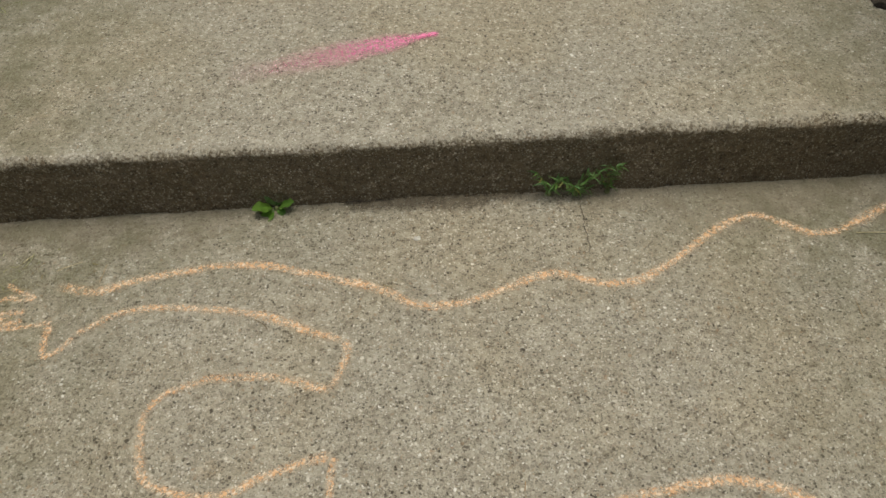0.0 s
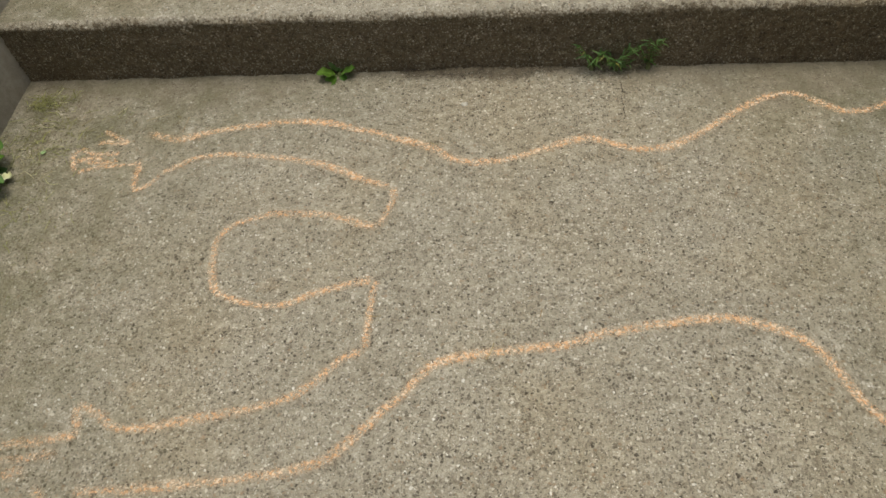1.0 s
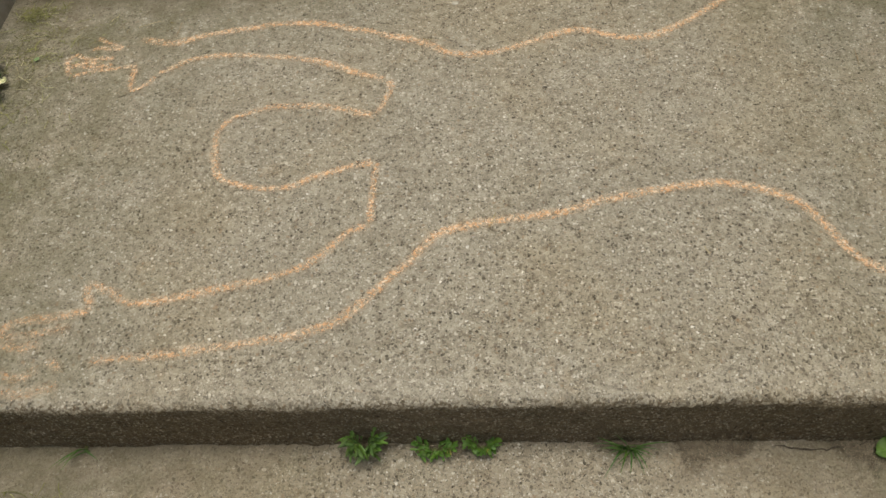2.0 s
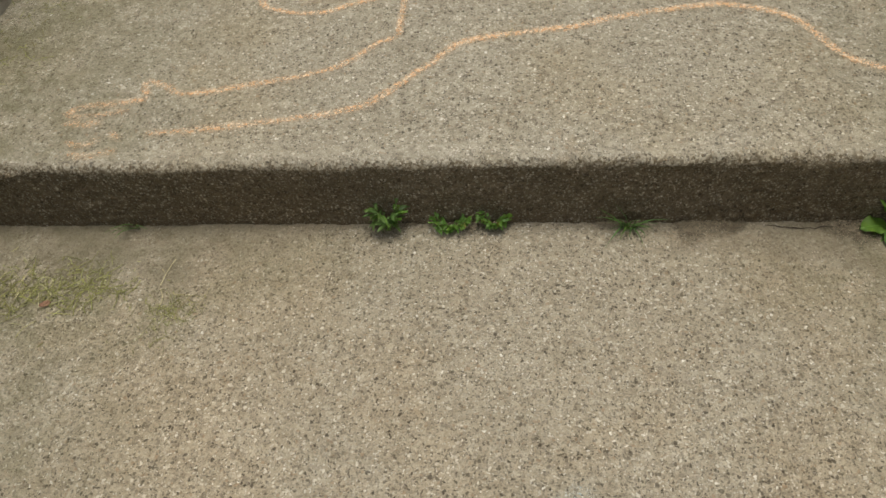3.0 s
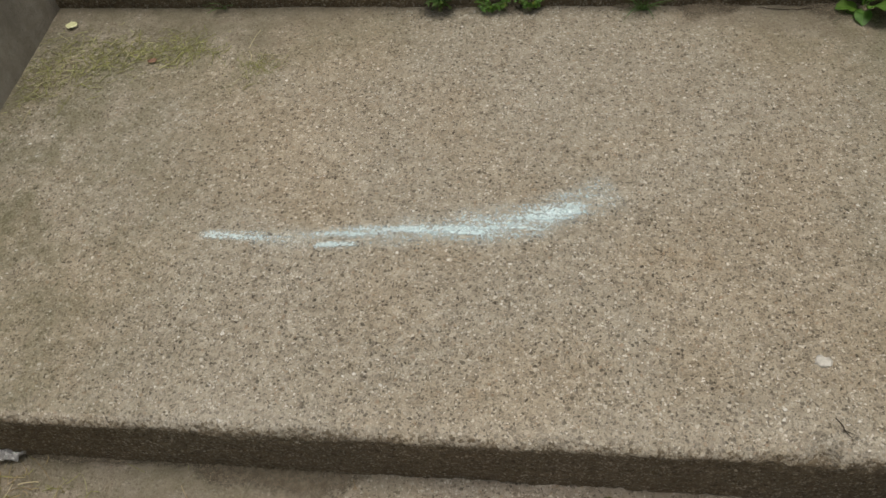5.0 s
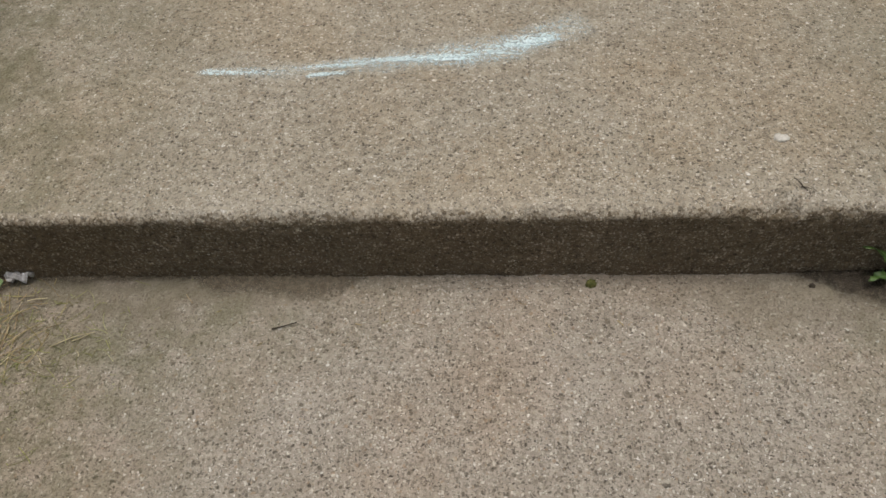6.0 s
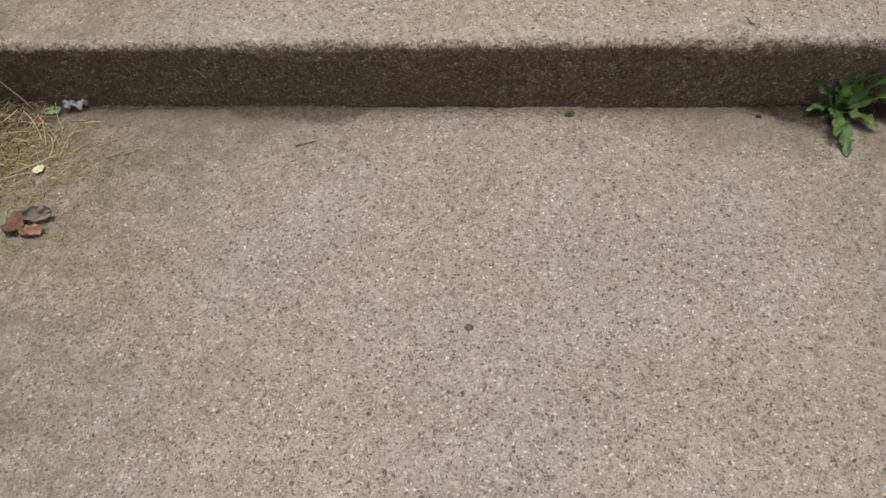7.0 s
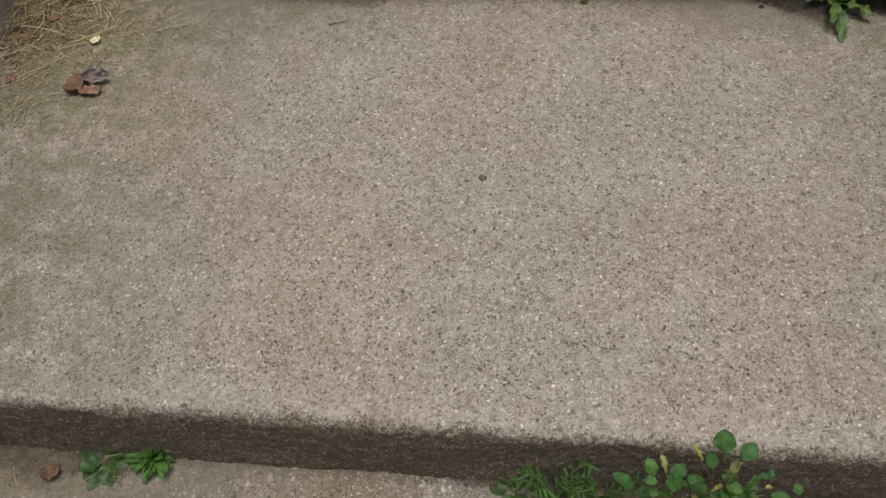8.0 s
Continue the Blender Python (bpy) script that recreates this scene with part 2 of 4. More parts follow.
def soil(name, dark, light, scale, cover=.80):
    m = plain(name, dark, light, scale, .95, .8, .003)
    edge = m.math('MULTIPLY_ADD', m.noise(110, 4, .8), 1.1, m.math('MULTIPLY', m.attr("thick"), .95))
    edge = m.math('MULTIPLY_ADD', m.math('SUBTRACT', m.noise(24, 3, .6), .5), .8, edge)
    m.alpha(m.math('MULTIPLY', m.math('MULTIPLY', m.span(edge, .60, 1.45), m.span(m.noise(210, 3, .8), .34, .56, .45, 1.0)), cover))
    return m.mat


SOIL = soil("damp_soil", (.13, .105, .072), (.25, .21, .15), 90)
BROWN_SOIL = soil("brown_soil", (.085, .064, .042), (.20, .16, .115), 45)
DARK_SOIL = soil("dark_soil", (.030, .024, .017), (.095, .074, .052), 120, .9)
CRUMB = plain("dark_crumb", (.030, .024, .017), (.085, .066, .046), 120, .95, .8, .003).mat
BROWN_CRUMB = plain("brown_crumb", (.11, .085, .058), (.22, .18, .13), 90, .95, .8, .003).mat
MOSS = plain("moss", (.09, .10, .025), (.22, .22, .065), 160, .95, .9, .003).mat
BROWN_LEAF = plain("dead_leaf", (.10, .055, .030), (.23, .125, .070), 60, .75, .5, .001).mat
GREY_LEAF = plain("dead_leaf_grey", (.15, .12, .105), (.27, .225, .20), 60, .75, .5, .001).mat
RUSSET = plain("russet_scrap", (.19, .095, .060), (.34, .20, .135), 70, .8, .4, .001).mat
PETAL = plain("pale_petal", (.62, .62, .33), (.80, .80, .52), 40, .6, .2, .0006).mat
PALE_LEAF = plain("pale_green_leaf", (.24, .36, .15), (.34, .46, .22), 40, .6, .2, .0006).mat
FOIL = plain("clear_wrapper", (.42, .41, .40), (.80, .80, .80), 55, .22, .8, .004).mat
PALE_SPOT = plain("pale_gum", (.50, .47, .41), (.68, .65, .58), 130, .85, .6, .001).mat
TURF = plain("turf", (.045, .070, .018), (.10, .13, .040), 6, .95, .8, .01).mat

# ---- large structure ----


def grid_noise(x, y, seed):
    """Smooth value noise, -1 to 1, one cell a unit."""
    table = np.random.default_rng(seed).random((64, 64)) * 2 - 1
    x, y = np.asarray(x, float), np.asarray(y, float)
    i, j = np.floor(x).astype(int), np.floor(y).astype(int)
    u, v = x - i, y - j
    u, v = u * u * (3 - 2 * u), v * v * (3 - 2 * v)
    at = lambda a, b: table[a % 64, b % 64]
    return (at(i, j) * (1 - u) + at(i + 1, j) * u) * (1 - v) + (at(i, j + 1) * (1 - u) + at(i + 1, j + 1) * u) * v


SLOPE = 0.02
# each step: riser face at the nosing and at its foot, skew across the flight, height of the nosing and of the foot, back of the tread
STEPS = {
    "A": dict(nose=-0.012, foot=-0.008, skew=.0095, top=.165, base=0.0, back=2.6, seed=1, mat=0),
    "B": dict(nose=-1.097, foot=-1.093, skew=.0060, top=-.022, base=-.187, back=.05, seed=2, mat=0),
    "C": dict(nose=-2.119, foot=-2.112, skew=.0070, top=-.2075, base=-.372, back=-1.04, seed=3, mat=1),
    "D": dict(nose=-3.100, foot=-3.113, skew=.0130, top=-.392, base=-.557, back=-2.06, seed=4, mat=2),
    "E": dict(nose=-5.2, foot=-5.2, skew=0, top=-.6, base=-.75, back=-3.05, seed=5, mat=3),
}


def tread_z(step, x, y):
    s = STEPS[step]
    sx, sy = np.asarray(x, float) * 5 + 30, np.asarray(y, float) * 5 + 60
    return s["top"] + SLOPE * (np.asarray(y) - s["nose"]) + .0016 * grid_noise(sx, sy, 40 + s["seed"])


def wall_x(y):
    return -1.135 - 0.012 * np.asarray(y, float)


def mesh_from(name, verts, faces, attrs=None, smooth=True):
    me = bpy.data.meshes.new(name)
    me.from_pydata([tuple(v) for v in verts], [], faces)
    for key, values in (attrs or {}).items():
        a = me.attributes.new(key, 'FLOAT', 'POINT')
        a.data.foreach_set("value", np.asarray(values, dtype=np.float32))
    if smooth:
        me.polygons.foreach_set("use_smooth", [True] * len(me.polygons))
    me.update()
    return me


def quad_faces(n, m, base=0):
    """Faces of an n x m grid of points, the second index running fastest."""
    i, j = np.meshgrid(np.arange(n - 1), np.arange(m - 1), indexing="ij")
    a = (i * m + j).ravel() + base
    return np.stack([a, a + m, a + m + 1, a + 1], 1).tolist()


def build_step(key):
    s = STEPS[key]
    h = s["top"] - s["base"]
    r = .019
    prof = []                                   # (kind, along) from the foot up and back
    for z in np.linspace(-.04, h - r, 46):
        prof.append((0, z))
    for a in np.linspace(0, 90, 7)[1:-1]:
        prof.append((1, radians(a)))
    depth = s["back"] - s["nose"]
    for d in np.concatenate([np.linspace(r, .07, 16), np.linspace(.09, depth, int(depth / .022))]):
        prof.append((2, d))
    nx = 520
    xs = np.linspace(-1.21, 1.21, nx)
    edge = .0030 * grid_noise(xs * 22, 0 * xs, s["seed"]) + .0008 * grid_noise(xs * 60, 0 * xs + 3, s["seed"] + 9)
    drop = .0022 * grid_noise(xs * 30, 0 * xs + 7, s["seed"] + 3) + .0006 * grid_noise(xs * 70, 0 * xs + 1, s["seed"] + 5)
    chip = np.zeros(nx)
    if key == "C":                              # broken piece of the nosing
        chip = 1.3 * np.clip(1 - np.abs((xs - .428) / .062), 0, 1) ** 1.4
        chip *= .75 + .55 * grid_noise(xs * 55, 0 * xs, 77)
    V, grime_shade, wear, algae_vignette, silt = [], [], [], [], []
    for kind, d in prof:
        si = 0 * xs
        if kind == 0:
            z = s["base"] + d
            f = d / h
            y = s["foot"] + (s["nose"] - s["foot"]) * f + s["skew"] * xs
            y = y - .0026 * grid_noise(xs * 105, 0 * xs + z * 105 + 20, s["seed"] + 11) - .0022 * grid_noise(xs * 14, 0 * xs + z * 20 + 20, s["seed"] + 12)
            near = np.clip(1 - (h - d) / .03, 0, 1) ** 2
            y = y + near * (edge + .012 * chip)
            zz = z + 0 * xs + near * (drop - .006 * chip)
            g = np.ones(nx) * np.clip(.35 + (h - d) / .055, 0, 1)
            w = .6 * np.clip(1 - (h - d) / .02, 0, 1) + 0 * xs
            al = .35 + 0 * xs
        elif kind == 1:
            rough = .0022 * grid_noise(xs * 100, 0 * xs + d * r * 100 + 40, s["seed"] + 14)
            y = s["nose"] + r * (1 - math.cos(d)) + s["skew"] * xs + edge + .012 * chip - rough * math.cos(d)
            zz = s["top"] - r + r * math.sin(d) + drop - .008 * chip + rough * math.sin(d)
            zz = zz + .0016 * grid_noise(xs * 5 + 30, y * 5 + 60, 40 + s["seed"]) * math.sin(d)
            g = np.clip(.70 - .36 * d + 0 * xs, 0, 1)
            w = 1 + 0 * xs
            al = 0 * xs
        else:
            y = s["nose"] + d + s["skew"] * xs * (d < 1.0)
            near = np.clip(1 - (d - r) / .035, 0, 1) ** 2
            y = y + near * (edge + .012 * chip)
            zz = tread_z(key, xs, y) + near * (drop * .8) - .008 * chip * np.clip(1 - (d - r) / (.034 + .012 * grid_noise(xs * 45, 0 * xs + d * 60, 78)), 0, 1) * (1 + .5 * (1 - near) * grid_noise(xs * 75, 0 * xs + d * 75, 79))
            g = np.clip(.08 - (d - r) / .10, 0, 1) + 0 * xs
            w = np.clip(1 - d / .075, 0, 1) + 0 * xs
            # left is algae; right side and tread back also hold painted vignette and shade
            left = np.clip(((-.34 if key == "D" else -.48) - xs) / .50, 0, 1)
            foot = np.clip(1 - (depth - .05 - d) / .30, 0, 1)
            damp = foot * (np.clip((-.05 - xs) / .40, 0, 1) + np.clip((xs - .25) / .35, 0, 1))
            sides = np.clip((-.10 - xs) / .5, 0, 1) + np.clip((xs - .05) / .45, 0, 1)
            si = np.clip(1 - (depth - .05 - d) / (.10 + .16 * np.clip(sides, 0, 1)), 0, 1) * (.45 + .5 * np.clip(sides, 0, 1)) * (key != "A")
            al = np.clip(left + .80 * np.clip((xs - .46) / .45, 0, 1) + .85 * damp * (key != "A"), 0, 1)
        V.append(np.stack([xs, y, zz], 1))
        grime_shade.append(g), wear.append(w), algae_vignette.append(al), silt.append(si)
    n = len(prof)
    V = np.concatenate(V).reshape(n, nx, 3).transpose(1, 0, 2).reshape(-1, 3)
    tr = lambda q: np.array(q).T.ravel()
    faces = quad_faces(nx, n)
    # closed underneath and at the back
    low = s["base"] - .10
    base = len(V)
    extra = np.concatenate([[(x, s["foot"], low), (x, s["back"], low)] for x in xs])
    for i in range(nx - 1):
        a, b = i * n, (i + 1) * n
        p, q = base + 2 * i, base + 2 * (i + 1)
        faces += [(p, q, b, a), (p, p + 1, q + 1, q), (a + n - 1, b + n - 1, q + 1, p + 1)]
    for i in (0, nx - 1):
        faces.append(tuple(range(i * n, i * n + n)) + (base + 2 * i + 1, base + 2 * i))
    V = np.concatenate([V, extra])
    pad = np.zeros(len(extra))
    me = mesh_from("step_" + key.lower(), V, faces, {"grime_shade": np.concatenate([tr(grime_shade), pad]),
                   "wear": np.concatenate([tr(wear), pad]), "algae_vignette": np.concatenate([tr(algae_vignette), pad]), "silt": np.concatenate([tr(silt), pad])})
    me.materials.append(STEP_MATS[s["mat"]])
    return me


STEP_LABELS = {
    "A": "wide worn concrete landing step with speckled aggregate and dirty riser",
    "B": "wide concrete step with orange chalk drawing and dark grimy riser",
    "C": "buff-stained concrete step with a chipped nosing and dark riser",
    "D": "pinkish grey concrete step with coarse speckled aggregate",
    "E": "concrete paving at the foot of the steps",
}
for k in STEPS:
    ob = new("pavement" if k == "E" else "concrete_step_%d" % ("ABCD".index(k) + 1), build_step(k))
    tagged(ob, STEP_LABELS[k], "pavement" if k == "E" else "step", kind="structure")


def cheek_wall(name, side, label):
    """A rendered wall that follows the flight, with a slightly uneven face and a rounded top."""
    ys = np.linspace(2.6, -3.55, 240)
    line = np.clip(.165 + .185 * ys, -.6, .30)
    # tops are out of view, raised to darken both sides of the flight
    top = .85 if side < 0 else 1.25
    prof = [(0, -.9), *[(0, z) for z in np.linspace(-.45, top - .03, 50)], (.004, top - .013), (.015, top - .003), (.03, top), (.19, top), (.205, top - .003), (.216, top - .013), (.22, top - .03), (.22, -.9)]
    V = []
    for y, l in zip(ys, line):
        for o, z in prof:
            bump = .003 * float(grid_noise(y * 9 + 40, z * 9 + 40, 21)) + .0012 * float(grid_noise(y * 60, z * 60 + 80, 22))
            face = wall_x(y) if side < 0 else 1.16
            x = face + bump * (o < .1) - o if side < 0 else face - bump * (o < .1) + o
            V.append((float(x), y, (l + z) if z > -.8 else -.95))
    n = len(prof)
    faces = quad_faces(len(ys), n)
    for i in range(len(ys) - 1):
        faces.append((i * n + n - 1, (i + 1) * n + n - 1, (i + 1) * n, i * n))
    faces += [tuple(range(n)), tuple(range((len(ys) - 1) * n, len(ys) * n))]
    me = mesh_from(name, V, faces)
    me.materials.append(WALL_MAT)
    tagged(new(name, me), label, "wall", kind="structure")


cheek_wall("wall_west", -1, "grey rendered side wall along the concrete steps")
# added out of view opposite the west wall, to close and shade the right
cheek_wall("wall_east_unseen", 1, "plain grey rendered side wall, unseen, closing the steps and raised for shade")

# one sheet of ground out to the horizon, rising beside the flight
gx = np.concatenate([-np.geomspace(900, 1.5, 26), np.linspace(-1.3, 1.3, 6), np.geomspace(1.5, 900, 26)])
gy = np.concatenate([-np.geomspace(900, 5.5, 24), np.linspace(-5, 4, 46), np.geomspace(4.5, 900, 24)])
X, Y = np.meshgrid(gx, gy, indexing="ij")
rise = np.clip((Y + 3.4) / 3.6, 0, 1)
H = -.72 + rise * .72 + np.where(np.abs(X) > 1.29, .05 + .05 * grid_noise(X * .8 + 900, Y * .8 + 900, 31), -.35)
H = np.where((Y < -3.6) & (np.abs(X) < 1.5), np.minimum(H, -.72), H)
H = np.where((Y > 2.5) & (np.abs(X) < 1.5), -.05, H)
me = mesh_from("ground", np.stack([X.ravel(), Y.ravel(), H.ravel()], 1), quad_faces(len(gx), len(gy)))
me.flip_normals()
me.materials.append(TURF)
tagged(new("ground", me), "short rough turf beside the concrete steps", "ground", kind="structure")

# ---- helpers for things ----


def thing(name, place, label, category, group="", kind=""):
    e = new(name)
    e.empty_display_size = .05
    e.location = place
    return tagged(e, label, category, group, kind)


def part(name, me, material, parent, m=None, label=""):
    ob = new(name, me)
    if material and not me.materials:
        me.materials.append(material)
    ob.parent = parent
    if m is not None:
        ob.matrix_local = m
    return tagged(ob, label)


def on(step, x, y, lift=0.0):
    return (x, y, float(tread_z(step, x, y)) + lift)


def spline(points, gap):
    """Catmull-Rom through the points, sampled about every gap metres."""
    p = [Vector((*q, 0)) for q in points]
    p = [p[0] * 2 - p[1], *p, p[-1] * 2 - p[-2]]
    out = []
    for a, b, c, d in zip(p, p[1:], p[2:], p[3:]):
        n = max(2, int((c - b).length / gap))
        for i in range(n):
            t = i / n
            out.append(.5 * ((2 * b) + (c - a) * t + (2 * a - 5 * b + 4 * c - d) * t * t + (3 * b - a - 3 * c + d) * t ** 3))
    return out + [p[-2]]


def chalk_line(points, width, step, parent, material, press, seed=0, lift=.0022, name="chalk_line"):
    """A rubbed line of chalk dust on a tread; press gives the pressure from its start to its end."""
    line = spline(points, .006)
    n, V, across, pr = len(line), [], [], []
    rows = np.linspace(-1, 1, 7)
    for i, p in enumerate(line):
        d = (line[min(i + 1, n - 1)] - line[max(i - 1, 0)]).normalized()
        side = Vector((-d.y, d.x, 0))
        u = i / (n - 1)
        w = width(u) if callable(width) else width
        w *= 1.24 + .30 * float(grid_noise(i * .11, seed * 3.1, 51))
        shift = .0025 * float(grid_noise(i * .16, seed * 5.3, 52))
        k = np.interp(u, np.linspace(0, 1, len(press)), press) * min(1, u / .02 + .2, (1 - u) / .02 + .2)
        for v in rows:
            q = p + side * (v * w / 2 + shift)
            V.append((q.x, q.y, float(tread_z(step, q.x, q.y)) + lift))
            across.append(v), pr.append(k)
    base = Vector(parent.location)
    V = [Vector(v) - base for v in V]
    me = mesh_from(name, V, quad_faces(n, 7), {"across": across, "press": pr})
    # the grain pattern follows the concrete, so the line keeps world places
    return part(name, me, material, parent)


# ---- chalk drawings ----
drawing = thing("chalk_drawing", (0, 0, 0), "faint orange chalk outline drawn on the concrete tread", "chalk drawing")
UPPER = [(-.788, -.200), (-.696, -.221), (-.610, -.197), (-.522, -.181), (-.406, -.172), (-.287, -.201), (-.209, -.225), (-.132, -.254), (-.076, -.289),
         (.013, -.294), (.107, -.261), (.202, -.233), (.282, -.258), (.363, -.259), (.449, -.208), (.539, -.142), (.629, -.100), (.690, -.133), (.738, -.160), (.813, -.144), (.908, -.096), (.99, -.06)]
LOOP = [(-.711, -.327), (-.641, -.279), (-.553, -.272), (-.450, -.281), (-.360, -.301), (-.282, -.334), (-.206, -.365)]
NECK = [(-.206, -.365), (-.196, -.385), (-.209, -.444), (-.220, -.470)]
HEAD = [(-.220, -.470), (-.302, -.444), (-.374, -.432), (-.455, -.440), (-.520, -.469), (-.542, -.523), (-.531, -.591), (-.505, -.630), (-.433, -.654),
        (-.379, -.653), (-.318, -.627), (-.256, -.603), (-.209, -.594)]
SHOULDER = [(-.209, -.594), (-.213, -.650), (-.211, -.745)]
ARM = [(-.211, -.745), (-.254, -.768), (-.297, -.813), (-.342, -.844), (-.417, -.868), (-.502, -.888), (-.608, -.906), (-.667, -.879), (-.702, -.870), (-.694, -.915), (-.729, -.928), (-.808, -.941), (-.849, -.966)]
LOWER = [(-.670, -1.017), (-.544, -1.008), (-.450, -.994), (-.356, -.979), (-.263, -.953), (-.192, -.889), (-.137, -.831), (-.079, -.770), (.023, -.742), (.126, -.729), (.230, -.698),
         (.335, -.679), (.428, -.669), (.532, -.701), (.572, -.741), (.603, -.804), (.631, -.842), (.68, -.872), (.76, -.90)]
for i, (pts, w, press) in enumerate([
        (UPPER, .024, (.75, .85, .95, .9, .9, .9, .85, 1.0, .9, .9)), (LOOP, .021, (.80, .88, .88)), (NECK, .019, (.88, .75)),
        (HEAD, .020, (.85, .78, .82, .85, .88)), (SHOULDER, .018, (.75, .85)), (ARM, .021, (.86, .82, .80, .78, .68)),
        (LOWER, .023, (.68, .74, .76, .86, .88, .86, .86, .88, .9, .9))]):
    chalk_line(pts, w, "B", drawing, CHALK_ORANGE, press, i)
FINGERS = [[(-.882, -.193), (-.862, -.206), (-.817, -.231), (-.841, -.235), (-.862, -.226), (-.890, -.237)], [(-.923, -.249), (-.880, -.266), (-.821, -.267)],
           [(-.922, -.288), (-.889, -.277), (-.845, -.284)], [(-.906, -.323), (-.866, -.309), (-.820, -.302), (-.761, -.296)],
           [(-.760, -.300), (-.767, -.319), (-.757, -.371), (-.722, -.349), (-.711, -.327)], [(-.923, -.249), (-.928, -.275), (-.910, -.320)], [(-.90, -.29), (-.86, -.295), (-.82, -.285)]]
for i, pts in enumerate(FINGERS):
    chalk_line(pts, .0165, "B", drawing, CHALK_ORANGE, (.88, .95, .85), 20 + i)
FAINT = [[(-.711, -.951), (-.777, -.966), (-.837, -.970)], [(-.739, -1.010), (-.720, -1.022), (-.700, -1.032)], [(-.815, -1.036), (-.775, -1.048), (-.740, -1.03)],
         [(-.84, -.985), (-.79, -.99), (-.75, -.985)], [(-.80, -1.07), (-.76, -1.075), (-.70, -1.06)]]
for i, pts in enumerate(FAINT):
    chalk_line(pts, .024, "B", drawing, CHALK_ORANGE, (.52, .64, .5), 40 + i)

pink = thing("chalk_smear", (0, 0, 0), "bright pink chalk smear fading out on the concrete tread", "chalk mark")
PINK = [(.002, .356), (-.05, .345), (-.098, .332), (-.225, .292), (-.324, .264), (-.422, .240), (-.47, .23)]
chalk_line(PINK, lambda u: .020 + .075 * min(1, u * 3.0) * (1 - .30 * u), "A", pink, CHALK_PINK, (1.1, 1.0, .85, .62, .46, .32, .12), 60)
chalk_line(PINK[:3], .016, "A", pink, CHALK_PINK, (1.2, 1.0, .4), 61, .0032)

white = thing("chalk_smear", (0, 0, 0), "pale bluish white chalk streak across the concrete tread", "chalk mark")
WHITE = [(-.592, -1.757), (-.550, -1.752), (-.450, -1.757), (-.302, -1.739), (-.156, -1.728), (-.053, -1.717), (.049, -1.689), (.105, -1.662)]
chalk_line(WHITE, lambda u: .022 + .016 * u * u, "C", white, CHALK_WHITE, (.9, 1.1, .55, .85, 1.1, 1.1, 1.15, 1.35, 1.1), 70)
chalk_line([(-.377, -1.772), (-.335, -1.768), (-.297, -1.763)], .014, "C", white, CHALK_WHITE, (.9, 1.1, .8), 71)
chalk_line([(-.20, -1.742), (-.10, -1.735), (-.02, -1.728)], .014, "C", white, CHALK_WHITE, (.5, 1.1, .7), 72, .0030)
chalk_line([(-.50, -1.765), (-.25, -1.742), (-.05, -1.715), (.06, -1.675), (.165, -1.625)], lambda u: .05 + .060 * u, "C", white, CHALK_WHITE, (.3, .45, .55, .70, .85, .45), 73, .0030)

# ---- weeds ----


def leaf_mesh(name, length, width, kind="ovate", arch=.25, droop=.45, fold=.25, seed=0):
    """One leaf along +x from its stalk, arched and folded on its midrib."""
    rng = random.Random(seed)
    n = 7 if kind == "blade" else 33 if kind == "lance" else 17
    cols = (-1, -.5, 0, .5, 1)
    V, across = [], []
    for i in range(n):
        u = i / (n - 1)
        if kind == "ovate":
            w = .05 if u < .22 else math.sin(math.pi * ((u - .22) / .78) ** .92) ** .62
            w = max(w, .05 * (1 - u))
        elif kind == "lance":
            w = (.10 + .95 * u ** .8) * (1 - u ** 6) * (1 - .55 * (1 - (u * 6.0) % 1.0) * (.15 < u < .93))
        elif kind == "lobed":
            w = (.10 + .95 * u) * (1 - u ** 6) * (.62 + .38 * abs(math.sin(u * 8.5)))
        else:
            w = (1 - u ** 1.6) * (.6 + .4 * min(1, u * 5))
        half = width / 2 * max(w, .02)
        zc = length * (arch * u - droop * u * u)
        sway = .04 * length * math.sin(u * 2.2 + rng.random()) * (kind == "blade")
        for v in cols:
            ruff = (.12 if kind == "lance" else .06) * width * math.sin(u * 17 + v * 2 + seed) * abs(v)
            V.append((length * u, v * half + sway, zc + fold * abs(v) * half + ruff))
            across.append(v)
    return mesh_from(name, V, quad_faces(n, 5), {"across": across})


def tube_mesh(name, points, r0, r1, sides=6):
    V = []
    pts = [Vector(p) for p in points]
    for i, p in enumerate(pts):
        d = (pts[min(i + 1, len(pts) - 1)] - pts[max(i - 1, 0)]).normalized()
        a = d.orthogonal().normalized()
        b = d.cross(a)
        r = r0 + (r1 - r0) * i / (len(pts) - 1)
        for k in range(sides):
            t = 2 * math.pi * k / sides
            V.append(p + a * math.cos(t) * r + b * math.sin(t) * r)
    n = len(pts)
    F = []
    for i in range(n - 1):
        for k in range(sides):
            F.append((i * sides + k, i * sides + (k + 1) % sides, (i + 1) * sides + (k + 1) % sides, (i + 1) * sides + k))
    F += [tuple(range(sides))[::-1], tuple(range((n - 1) * sides, n * sides))]
    return mesh_from(name, V, F)


def put_leaf(plant, me, yaw, pitch, size=1.0, at=(0, 0, 0), material=None, roll=0, name="leaf"):
    m = Matrix.Translation(at) @ pose(0, 0, 0, 0, 0, yaw) @ pose(0, 0, 0, 0, -pitch, 0) @ pose(0, 0, 0, roll) @ Matrix.Diagonal((size, size, size, 1))
    return part(name, me, material, plant, m)


